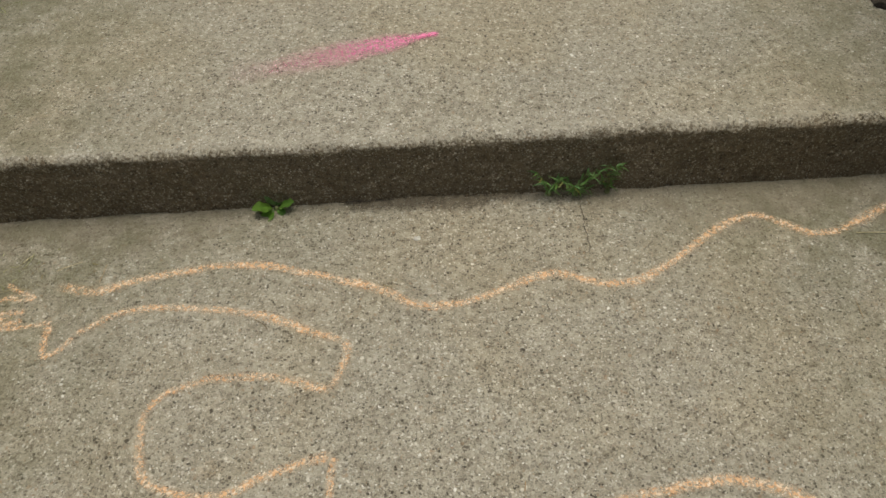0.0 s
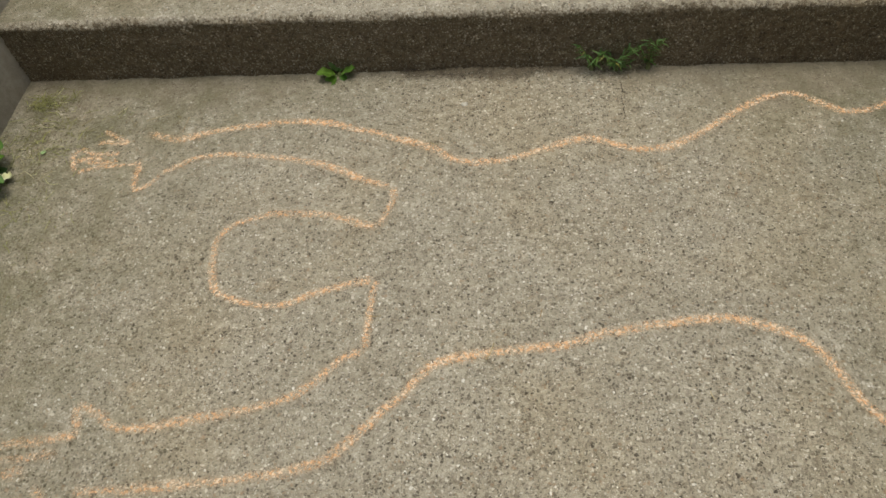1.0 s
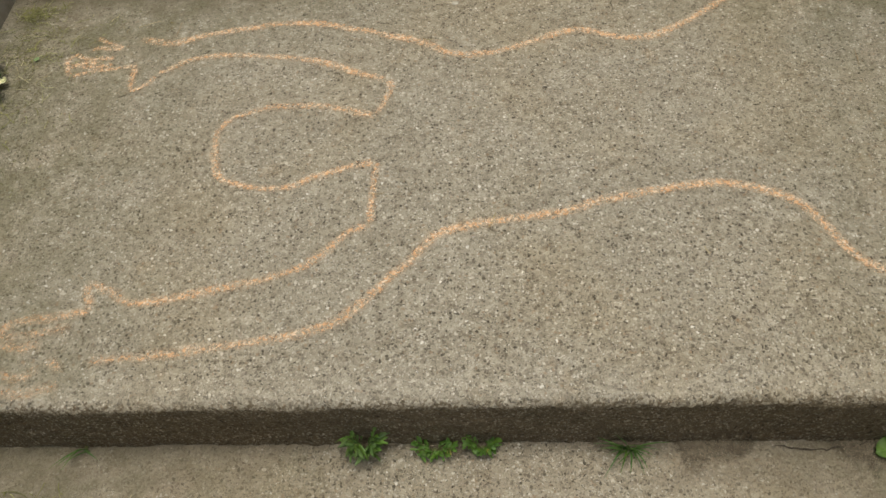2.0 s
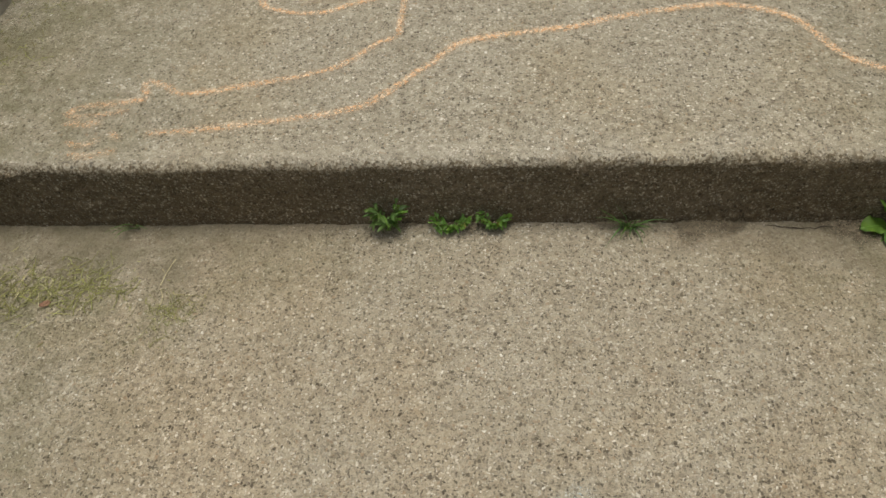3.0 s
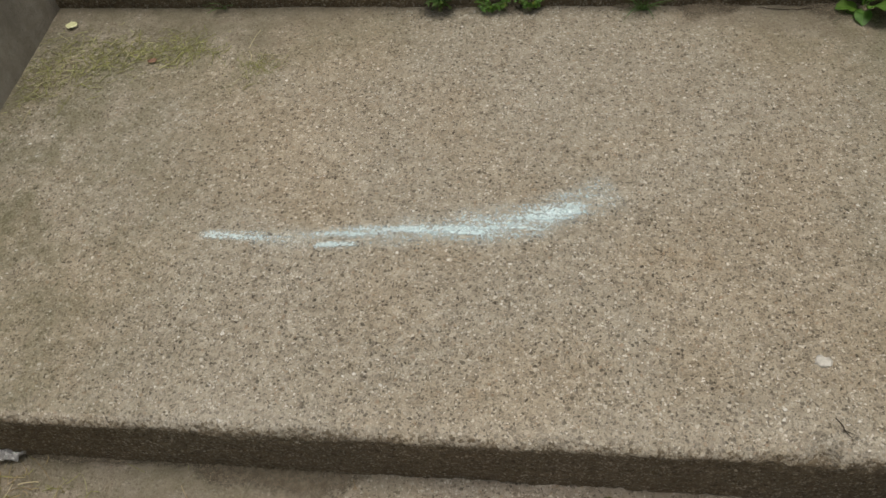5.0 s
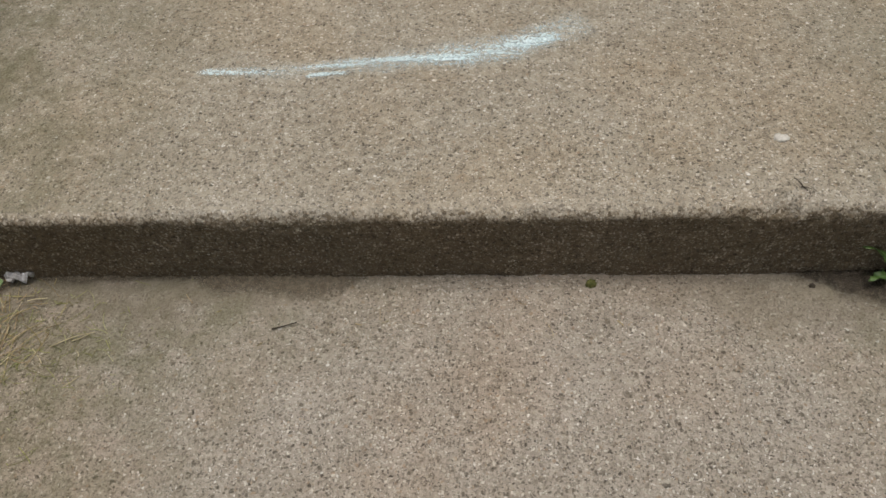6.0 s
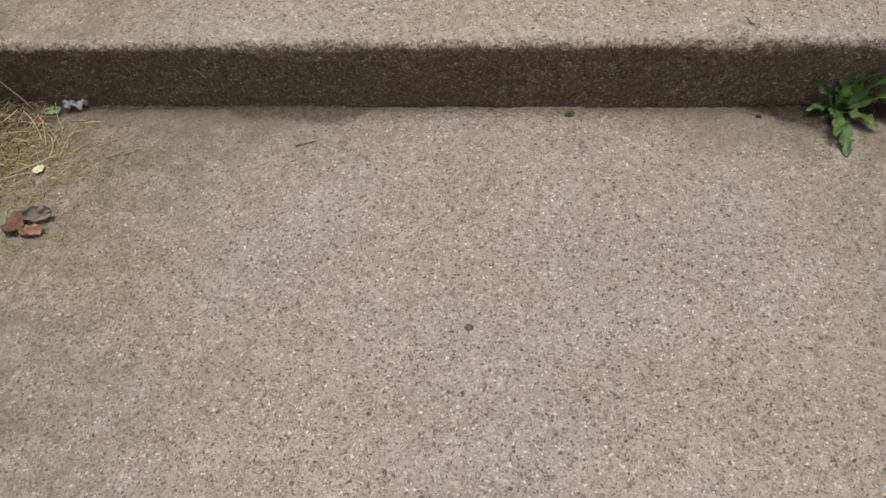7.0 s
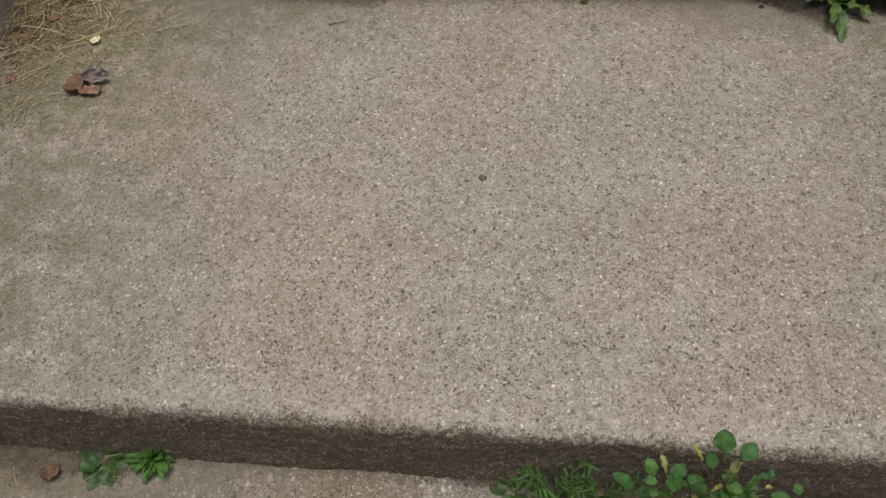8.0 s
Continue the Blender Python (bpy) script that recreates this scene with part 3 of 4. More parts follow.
def root_crown(plant, r, material=STEM):
    """The knot of stalks at a weed's base, set into the joint."""
    pts = [(0, 0, -.012), (0, 0, .002), (.002, 0, r)]
    part("crown", tube_mesh("crown", pts, r * .8, r * .35, 7), material, plant)


def rosette(name, step, x, y, leaves, kinds, label, category="weed", lift=0.0, crown=.008):
    """leaves: rows of (mesh index, yaw, pitch, size)."""
    plant = thing(name, on(step, x, y, lift), label, category)
    root_crown(plant, crown)
    for k, yaw, pitch, size in leaves:
        put_leaf(plant, kinds[k], yaw, pitch, size)
    return plant


def tuft(step, x, y, count, length, spread, label, material, seed, lean=-90, width=.0045, name="grass_tuft"):
    rng = random.Random(seed)
    plant = thing(name, on(step, x, y), label, "grass")
    root_crown(plant, .006)
    blades = []
    for i in range(4):
        me = leaf_mesh("blade", length, width, "blade", .3, .35 + .15 * i, .5, seed + i)
        me.materials.append(material)
        blades.append(me)
    for i in range(count):
        yaw = lean + rng.uniform(-spread, spread)
        put_leaf(plant, blades[i % 4], yaw, rng.uniform(28, 80), rng.uniform(.55, 1.2), (rng.uniform(-.012, .012), rng.uniform(-.006, .002), 0), name="blade")
    return plant


def leafset(prefix, material, *specs):
    out = []
    for i, sp in enumerate(specs):
        me = leaf_mesh("leaf", *sp, seed=i + len(prefix))
        me.materials.append(material)
        out.append(me)
    return out


BROAD = leafset("broad", LEAF_BRIGHT, (.075, .048, "ovate", .30, .30, .18), (.065, .040, "ovate", .2, .5, .2))
BROAD_DEEP = leafset("broad deep", LEAF_DEEP, (.075, .045, "ovate", .30, .30, .18), (.065, .038, "ovate", .2, .5, .2))
DANDELION = leafset("dandelion", LEAF_GREEN, (.19, .062, "lance", .45, .42, .30), (.145, .058, "lance", .35, .62, .34), (.105, .050, "lance", .4, .5, .3))
SMALL = leafset("small", LEAF_GREEN, (.045, .015, "lobed", .3, .4, .2), (.038, .014, "lobed", .3, .6, .2))
SPOON = leafset("spoon", LEAF_VIVID, (.046, .014, "lobed", .45, .5, .3), (.040, .0125, "ovate", .5, .7, .35), (.034, .011, "ovate", .3, .4, .3))

p = rosette("broadleaf_weed", "B", -.364, -.018, [(0, 205, 25, .74), (1, 232, 4, .74), (0, 350, 30, .66), (1, 318, 12, .42)], BROAD, "small bright green broadleaf weed at the foot of the riser")
put_leaf(p, BROAD_DEEP[0], 120, 62, .72)
put_leaf(p, BROAD_DEEP[1], 70, 55, .60)
p = rosette("wall_weed", "B", -1.112, -.37, [(0, 25, 40, 1.1), (0, 70, 50, 1.1), (1, -20, 35, 1.2), (0, -60, 30, 1.0), (1, 50, 25, 1.1), (0, -85, 50, 1.1), (1, 5, 60, 1.2), (0, 90, 35, .9), (1, -40, 15, 1.1)], BROAD_DEEP,
            "leafy dark green weed growing against the side wall")
put_leaf(p, BROAD[0], 55, 30, 1.0, (0, .02, .01))
put_leaf(p, BROAD[1], 30, 35, 1.0, (0, .03, .02))
put_leaf(p, BROAD[0], 75, 20, 1.1, (.01, .03, .02))
put_leaf(p, BROAD[1], -10, 22, 1.1, (.01, .0, .03))
put_leaf(p, BROAD[0], 100, 35, 1.1, (.01, .04, .01))

tuft("B", -1.095, -.86, 26, .07, 150, "green grass tuft beside the side wall", GRASS_GREEN, 51, 0, .0045)
tuft("C", -1.088, -1.60, 16, .055, 120, "dark green grass tuft beside the side wall", GRASS_GREEN, 52, 0, .0045)
tuft("C", -.716, -1.100, 5, .060, 60, "few thin green grass blades in the riser joint", GRASS_GREEN, 7, -90, .004)
tuft("C", .232, -1.102, 24, .062, 95, "small green grass tuft at the riser foot", GRASS_GREEN, 9, -90, .0045)
rosette("broadleaf_weed", "C", .692, -1.102, [(0, 192, 10, .85), (1, 212, 4, .85), (0, 120, 62, 1.1), (0, 165, 58, .95), (1, 255, 16, .9), (0, 300, 30, 1.3), (0, 20, 40, 1.3), (1, 60, 55, 1.2)], BROAD, "green broadleaf weed beside the riser")

p = rosette("dandelion_weed", "D", .650, -2.122, [(1, 268, 14, .80), (1, 254, 30, .66), (0, 6, 34, 1.05), (0, 24, 46, 1.1), (0, -10, 20, 1.0), (2, 168, 48, 1.05), (2, 196, 26, .66), (1, 92, 82, .85), (1, 70, 74, .80), (2, 318, 16, .8), (2, 120, 76, .9), (2, 40, 66, 1.0), (2, 235, 40, .5)], DANDELION,
            "dandelion-like weed with long toothed green leaves at riser foot", crown=.014)
rosette("weed_sprout", "E", -.553, -3.124, [(i % 3, i * 137.5 + (i * 53) % 61, 58 * (1 - i / 70) + (i * 29) % 31, .66 + .28 * i / 70 + .08 * ((i * 7) % 6)) for i in range(70)], SPOON, "dense bright green weed rosette at the riser foot")
p = rosette("broadleaf_weed", "E", -.640, -3.130, [(1, 278, 4, 1.15), (1, 250, 10, .85), (1, 140, 25, .70), (1, 300, 14, .78), (0, 60, 40, .75), (1, 205, 14, .72), (1, 165, 22, .78), (0, 228, 24, .62), (1, 20, 30, .75), (1, 345, 22, .70)], BROAD_DEEP, "low dark green broadleaf weed below the riser")
rosette("weed_sprout", "E", -.690, -3.125, [(i % 2, i * 72, 30, .4) for i in range(5)], SMALL, "tiny green seedling in the riser joint")
rosette("weed_sprout", "E", -.735, -3.125, [(i % 2, i * 72 + 20, 25, .42) for i in range(5)], SMALL, "tiny green seedling in the riser joint")


def bushy(step, x, y, label, seed, stems, reach, height, mats, leaf_set, spread, thick=.0022, first=2, odd=.06):
    """A branching weed: thin stems that carry leaves in turn."""
    rng = random.Random(seed)
    plant = thing("leafy_weed", on(step, x, y), label, "weed")
    root_crown(plant, .010)
    for s in range(stems):
        a = radians(-90 + (s - (stems - 1) / 2) * spread / max(1, stems - 1) + rng.uniform(-12, 12))
        r, h = reach * rng.uniform(.5, 1.0), height * rng.uniform(.45, 1.0)
        pts = []
        for i in range(7):
            u = i / 6
            pts.append((math.cos(a) * r * u, math.sin(a) * r * u * .55, h * (1.5 * u - .55 * u * u)))
        part("stem", tube_mesh("stem", pts, thick, thick * .45, 5), STEM, plant)
        for i in range(first, 7):
            for side in (-1, 1):
                me = leaf_set[(i + s) % len(leaf_set)]
                mt = mats[0] if rng.random() >= odd else mats[1]
                if mt is not me.materials[0]:
                    me = me.copy()
                    me.materials.clear()
                    me.materials.append(mt)
                put_leaf(plant, me, math.degrees(a) + side * rng.uniform(25, 80), rng.uniform(-10, 55), rng.uniform(.45, 1.1), pts[i], None, rng.uniform(-35, 35))
    return plant


FEATHER = leafset("feather", GRASS_GREEN, (.030, .0050, "blade", .3, .3, .3), (.024, .0045, "blade", .3, .6, .3))
LEAFLET = leafset("leaflet", LEAF_BRIGHT, (.019, .0085, "lobed", .3, .4, .2), (.016, .0080, "ovate", .3, .5, .2))
THIN = leafset("thin", LEAF_GREEN, (.034, .0075, "ovate", .3, .3, .3), (.028, .0070, "blade", .3, .5, .3))
bushy("B", .275, -.016, "feathery green weed in the joint below the riser", 31, 8, .048, .062, (GRASS_GREEN, YELLOWED), FEATHER, 230, .0011, 1, .06)
bushy("B", .345, -.012, "feathery green weed sprouting at the riser foot", 32, 5, .034, .092, (GRASS_GREEN, YELLOWED), FEATHER, 150, .0011, 1, .03)
bushy("B", .220, -.014, "feathery green weed sprouting at the riser foot", 33, 4, .036, .076, (GRASS_GREEN, YELLOWED), FEATHER, 160, .0011, 1, .03)
bushy("C", -.211, -1.106, "small upright green weed with narrow leaves at riser", 34, 9, .030, .065, (LEAF_GREEN, LEAF_BRIGHT), THIN, 220, .0011, 2, .3)
bushy("C", -.095, -1.108, "small green weed with tiny lobed leaves at riser", 35, 9, .034, .030, (LEAF_BRIGHT, YELLOWED), LEAFLET, 230, .0011, 2, .04)
bushy("C", -.012, -1.104, "small green weed with tiny lobed leaves at riser", 36, 8, .028, .040, (LEAF_BRIGHT, YELLOWED), LEAFLET, 220, .0011, 2, .04)
ROUND = leafset("round", LEAF_FRESH, (.040, .031, "ovate", .25, .35, .16), (.038, .024, "ovate", .3, .5, .2), (.046, .021, "ovate", .25, .45, .22), (.034, .020, "lobed", .3, .5, .25))
ROUND_YELLOW = leafset("round yellow", YELLOWED, (.030, .016, "lobed", .3, .5, .3), (.026, .014, "ovate", .3, .6, .3))
ROUND_BRIGHT = leafset("round bright", LEAF_VIVID, (.038, .027, "ovate", .25, .35, .16), (.034, .020, "ovate", .3, .5, .2))


def stalked(x, label, leaves, infill, seed, tall):
    """A sprawling weed: each leaf at the end of a thin stalk of its own. leaves: rows of (set, mesh, x, height, yaw, pitch, size)."""
    rng = random.Random(seed)
    plant = thing("leafy_weed", on("E", x, -3.135), label, "weed")
    root_crown(plant, .010)
    ground = plant.location.z
    rows = [(kind, k, px - x, pz - ground - .016, yaw, pitch, size) for kind, k, px, pz, yaw, pitch, size in leaves]
    for i in range(infill):
        kind = (ROUND, ROUND, ROUND, ROUND, ROUND_BRIGHT, ROUND_BRIGHT, ROUND_BRIGHT, ROUND_YELLOW)[rng.randrange(8)]
        rows.append((kind, rng.randrange(2), rng.gauss(0, .035), rng.uniform(.03, .03 + tall), rng.uniform(0, 360), rng.uniform(0, 50), rng.uniform(.40, .85)))
    for i, (kind, k, px, pz, yaw, pitch, size) in enumerate(rows):
        out = -.012 - .020 * rng.random() - .06 * max(0, .12 - pz)
        pts = [(px * u ** 1.4 + .006 * math.sin(3 * u + i), out * u, pz * (1.25 * u - .25 * u * u)) for u in (0, .2, .4, .6, .8, 1)]
        part("stem", tube_mesh("stem", pts, .0010, .0006, 5), STEM, plant)
        put_leaf(plant, kind[k], yaw, pitch, .88 * size, pts[-1], None, rng.uniform(-25, 25))
    return plant


stalked(.345, "tall sprawling green weed leaning against the riser", [
    (ROUND, 0, .302, -.258, 92, 40, 1.0), (ROUND, 1, .325, -.262, 45, 35, 1.0), (ROUND_YELLOW, 0, .280, -.252, 120, 40, .9), (ROUND_BRIGHT, 1, .300, -.300, 100, 40, .9),
    (ROUND_YELLOW, 1, .316, -.295, 70, 30, 1.0), (ROUND_BRIGHT, 1, .318, -.362, 335, 15, 1.0), (ROUND, 3, .350, -.320, 20, 25, .9), (ROUND_BRIGHT, 0, .346, -.402, 240, 20, .9),
    (ROUND, 1, .372, -.384, 200, 20, .8), (ROUND, 2, .392, -.392, 350, 15, .95)], 34, 5, .20)
stalked(.285, "bushy green weed with some yellowed leaves below the riser", [
    (ROUND, 2, .214, -.392, 152, 35, 1.05), (ROUND_BRIGHT, 1, .240, -.366, 112, 40, 1.0), (ROUND, 1, .258, -.338, 55, 35, .95), (ROUND_YELLOW, 0, .244, -.316, 110, 45, 1.0),
    (ROUND, 0, .300, -.352, 205, 15, .85), (ROUND, 2, .284, -.408, 282, 5, .9), (ROUND, 3, .302, -.412, 262, 10, .9), (ROUND_BRIGHT, 1, .318, -.386, 292, 10, .9)], 28, 6, .15)
FROND = leafset("frond", LEAF_VIVID, (.032, .0055, "blade", .3, .3, .3), (.026, .0050, "blade", .3, .6, .3))
bushy("E", .105, -3.126, "feathery green weed clump at the foot of the step", 41, 10, .070, .120, (LEAF_VIVID, LEAF_FRESH), FROND, 230, .0013, 1, .4)
bushy("E", .180, -3.126, "low feathery green weed at the foot of the step", 42, 7, .060, .080, (LEAF_FRESH, LEAF_DEEP), FROND, 230, .0013, 1, .4)
rosette("broadleaf_weed", "E", .045, -3.125, [(0, 120, 30, .6), (1, 180, 15, .6), (1, 250, 12, .7), (0, 300, 20, .6), (1, 60, 40, .6)], BROAD_DEEP, "small dark green broadleaf weed at the riser foot")

# ---- soil, moss and cracks ----


def soil_patch(name, step, x0, x1, reach, height, label, material, seed, foot=None):
    """A wedge of washed-in soil, thickest at the riser, with a ragged front."""
    s = STEPS[chr(ord(step) - 1)]
    xs = np.linspace(x0, x1, max(12, int((x1 - x0) / .006)))
    rows = np.linspace(0, 1, 14)
    V = []
    for i, x in enumerate(xs):
        u = i / (len(xs) - 1)
        hull = math.sin(math.pi * u) ** .55
        d = reach * (hull * (.80 + .30 * float(grid_noise(x * 18, seed, 61))) + .10 * float(grid_noise(x * 80, seed, 62)))
        for r in rows:
            y = s["foot"] + s["skew"] * x + .004 - r * max(d, .002)
            top = height * hull * (1 - r) ** .8 + .0014 * (1 - r * r) - .0016 * r ** 6
            lump = .0012 * float(grid_noise(x * 70, y * 70 + 300, 63 + seed)) * (1 - r)
            V.append((x, y, float(tread_z(step, x, y)) + top + lump))
    thick = [min(1, 1.5 * (1 - r)) * min(1, 7 * i / len(xs), 7 * (len(xs) - i) / len(xs)) for i in range(len(xs)) for r in rows]
    me = mesh_from(name, V, quad_faces(len(xs), len(rows)), {"thick": thick})
    me.flip_normals()
    me.materials.append(material)
    return tagged(new(name, me), label, "soil", kind="stuff")


soil_patch("soil_deposit", "B", -.25, .19, .062, .006, "thin brown soil washed against the riser foot", SOIL, 1)
soil_patch("soil_deposit", "B", .20, .36, .045, .006, "thin brown soil round a weed in the joint", SOIL, 2)
soil_patch("soil_deposit", "C", -.26, -.15, .030, .006, "dark soil round a small weed in the joint", SOIL, 3)
soil_patch("soil_deposit", "C", -.14, .03, .046, .006, "dark soil round a small weed in the joint", SOIL, 4)
soil_patch("soil_deposit", "C", .16, .27, .032, .006, "dark soil round a grass tuft in the joint", SOIL, 5)
soil_patch("soil_deposit", "C", .30, .45, .085, .005, "damp brown soil stain below the riser", SOIL, 6)
soil_patch("soil_deposit", "C", .54, .95, .120, .008, "damp brown soil round a broadleaf weed", SOIL, 7)
soil_patch("soil_deposit", "D", -.57, -.24, .085, .004, "thin brown soil stain washed from the riser", SOIL, 8)
soil_patch("soil_deposit", "D", -.90, -.50, .030, .004, "thin brown soil washed along the riser foot", SOIL, 9)
soil_patch("soil_deposit", "D", .46, .95, .105, .007, "dark crumbly soil under a toothed weed", DARK_SOIL, 10)
soil_patch("soil_deposit", "E", -1.08, -.50, .085, .007, "brown soil and litter below the riser", BROWN_SOIL, 11)
soil_patch("soil_deposit", "D", -1.13, -.88, .16, .010, "brown litter soil in the wall corner", BROWN_SOIL, 13)
soil_patch("soil_deposit", "E", -.10, .62, .055, .007, "dark soil under leafy weeds below the riser", BROWN_SOIL, 12)


def crack(step, points, width, label, seed, rise=.0016):
    """A dirt-filled crack: a thin wandering strip of dark soil."""
    line = spline(points, .005)
    V = []
    for i, p in enumerate(line):
        d = (line[min(i + 1, len(line) - 1)] - line[max(i - 1, 0)]).normalized()
        side = Vector((-d.y, d.x, 0))
        j = .003 * float(grid_noise(i * .6, seed, 71))
        w = width * (.35 + .65 * abs(float(grid_noise(i * .3, seed + 4, 72)))) * min(1, (len(line) - 1 - i) / 6 + .15)
        for v in (-1, 0, 1):
            q = p + side * (v * w + j)
            V.append((q.x, q.y, float(tread_z(step, q.x, q.y)) + rise + (0 if v else .0008)))
    me = mesh_from("crack", V, quad_faces(len(line), 3))
    me.materials.append(CRUMB)
    tagged(new("crack", me), label, "crack")


crack("B", [(.283, -.05), (.282, -.10), (.284, -.154), (.276, -.200)], .0009, "hairline dirt-filled crack running down the tread", 1)
crack("B", [(-.215, -.0155), (-.185, -.0150), (-.155, -.0150)], .0030, "dark open joint between riser and tread", 2, .008)
crack("B", [(-.150, -.0140), (-.128, -.0145), (-.112, -.0140)], .0026, "dark open joint between riser and tread", 6, .008)
crack("C", [(.645, -1.091), (.585, -1.101), (.543, -1.108), (.502, -1.104), (.475, -1.100)], .0017, "dark crack along the foot of the riser", 3)
crack("C", [(.452, -2.050), (.457, -2.068), (.467, -2.080), (.463, -2.095)], .0012, "dark crack beside the chipped nosing", 4)
crack("C", [(.457, -2.066), (.470, -2.072), (.480, -2.085)], .0011, "dark crack beside the chipped nosing", 5)

for step, x, y in (("D", .104, -3.055), ("D", .224, -3.052), ("C", .109, -2.072), ("C", -.156, -2.076)):
    crack(step, [(x, y), (x + .002, y - .010), (x - .001, y - .022)], .0013, "short dark nick in the worn nosing", int(abs(x) * 100))


def clump(name, place, radius, height, material, label, category, seed):
    """A small uneven tuft or lump."""
    rng = random.Random(seed)
    bm = bmesh.new()
    bmesh.ops.create_icosphere(bm, subdivisions=3, radius=1)
    for v in bm.verts:
        k = 1 + .45 * noise.noise(v.co * 2.3 + Vector((seed, 0, 0))) + .22 * noise.noise(v.co * 7)
        v.co = Vector((v.co.x * radius * k, v.co.y * radius * .8 * k, v.co.z * height * k))
    me = bpy.data.meshes.new(name)
    bm.to_mesh(me)
    bm.free()
    me.polygons.foreach_set("use_smooth", [True] * len(me.polygons))
    me.materials.append(material)
    ob = new(name, me)
    ob.location = place
    return tagged(ob, label, category)


clump("moss_clump", on("D", .141, -2.134, .002), .0085, .011, MOSS, "small olive green moss clump in the riser joint", "moss", 3)
clump("pale_fleck", on("C", .451, -1.958, .0), .013, .0035, PALE_SPOT, "flat pale spot of old gum on the tread", "spot", 5)
clump("pale_fleck", on("B", -.064, -.121, .0), .0075, .0022, PALE_SPOT, "flat pale mortar spot on the tread", "spot", 6)
clump("seed_husk", on("D", -.039, -2.626, .002), .0065, .0022, BROWN_CRUMB, "small brown seed husk lying on the tread", "husk", 8)
clump("soil_crumb", on("D", .505, -2.136, .001), .005, .004, CRUMB, "dark crumb of soil by the riser", "crumb", 9)

# ---- litter ----


def straw_mat(name, step, boxes, count, length, material, label, seed, lift=.004, fat=1.0, chaff=.6):
    """Loose cut stalks, each a thin bent sliver, lying over one another."""
    rng = random.Random(seed)
    V, F = [], []
    for i in range(count):
        cx, cy, sx, sy, top = boxes[i % len(boxes)]
        x, y = rng.gauss(cx, sx), rng.gauss(cy, sy)
        x = max(x, float(wall_x(y)) + .012)
        a = rng.uniform(0, math.pi)
        L = length * (rng.uniform(.10, .35) if rng.random() < chaff else rng.uniform(.4, 1.3))
        w = fat * rng.uniform(.00035, .00085)
        bend = rng.gauss(0, .35)
        z0 = lift * .4 + rng.random() * top
        tilt = rng.uniform(-.12, .12)
        base = len(V)
        for j in range(5):
            u = j / 4 - .5
            b = a + bend * u
            px, py = x + math.cos(b) * L * u, y + math.sin(b) * L * u
            px = max(px, float(wall_x(py)) + .006)
            pz = float(tread_z(step, px, py)) + z0 + max(-.5 * z0, tilt * L * u)
            nx_, ny_ = -math.sin(b) * w, math.cos(b) * w
            V += [(px + nx_, py + ny_, pz), (px, py, pz + w), (px - nx_, py - ny_, pz)]
        for j in range(4):
            q = base + j * 3
            F += [(q, q + 3, q + 4, q + 1), (q + 1, q + 4, q + 5, q + 2)]
    me = mesh_from(name, V, F)
    me.materials.append(material)
    return tagged(new(name, me), label, "straw", kind="stuff")


straw_mat("straw_litter", "D", [(-1.05, -2.17, .05, .04, .022), (-1.00, -2.24, .06, .05, .012), (-.93, -2.26, .07, .07, .006), (-1.02, -2.38, .04, .06, .006), (-1.05, -2.20, .05, .06, .03)], 1300, .070, STRAW, "dry straw-coloured grass cuttings heaped by the wall", 11, fat=.95)
straw_mat("cut_grass_litter", "D", [(-.93, -2.30, .07, .08, .004), (-.80, -2.25, .09, .06, .003), (-.90, -2.45, .09, .08, .003), (-1.0, -2.5, .05, .1, .003)], 900, .032, GREEN_STRAW, "thin greenish cut grass scattered on the tread", 12, .002, .8)
straw_mat("cut_grass_litter", "C", [(-.966, -1.308, .05, .04, .005), (-.78, -1.253, .05, .025, .004), (-.90, -1.25, .08, .03, .003), (-1.06, -1.34, .03, .06, .006)], 1000, .038, GREEN_STRAW, "yellowish cut grass clumps scattered on the tread", 13, .003, 1.05)
straw_mat("cut_grass_litter", "C", [(-.60, -1.317, .032, .030, .003), (-.585, -1.29, .03, .02, .003)], 200, .026, GREEN_STRAW, "few yellowish cut grass pieces on the tread", 23, .002, .8)
straw_mat("cut_grass_litter", "B", [(-1.05, -.25, .04, .10, .004), (-1.00, -.40, .06, .12, .003), (-.96, -.22, .08, .05, .003), (-1.04, -.10, .03, .02, .004), (-1.03, -.70, .05, .16, .003)], 560, .035, GREEN_STRAW, "thin greenish cut grass along the side wall", 14)
straw_mat("straw_litter", "B", [(-.85, -.16, .15, .06, .003), (.3, -.4, .4, .2, .002)], 26, .05, STRAW, "few dry straw stalks on the concrete tread", 15)
straw_mat("straw_litter", "D", [(-.6, -2.22, .25, .05, .002), (-.1, -2.2, .2, .04, .002)], 22, .045, STRAW, "few dry straw stalks on the concrete tread", 16)
straw_mat("cut_grass_litter", "A", [(-1.09, .54, .03, .08, .006)], 70, .05, GREEN_STRAW, "greenish cut grass beside the side wall", 17)
straw_mat("straw_litter", "E", [(-.66, -3.15, .08, .02, .004), (-.80, -3.16, .08, .03, .003)], 50, .05, STRAW, "dry stalks in the soil below the riser", 18)
PALE_BITS = stalks("pale_stalks", (.30, .24, .13), (.50, .43, .25), (.62, .56, .36), (.42, .40, .18))
BROWN_BITS = stalks("brown_chaff", (.06, .038, .024), (.16, .085, .045), (.22, .13, .075), (.30, .19, .11))
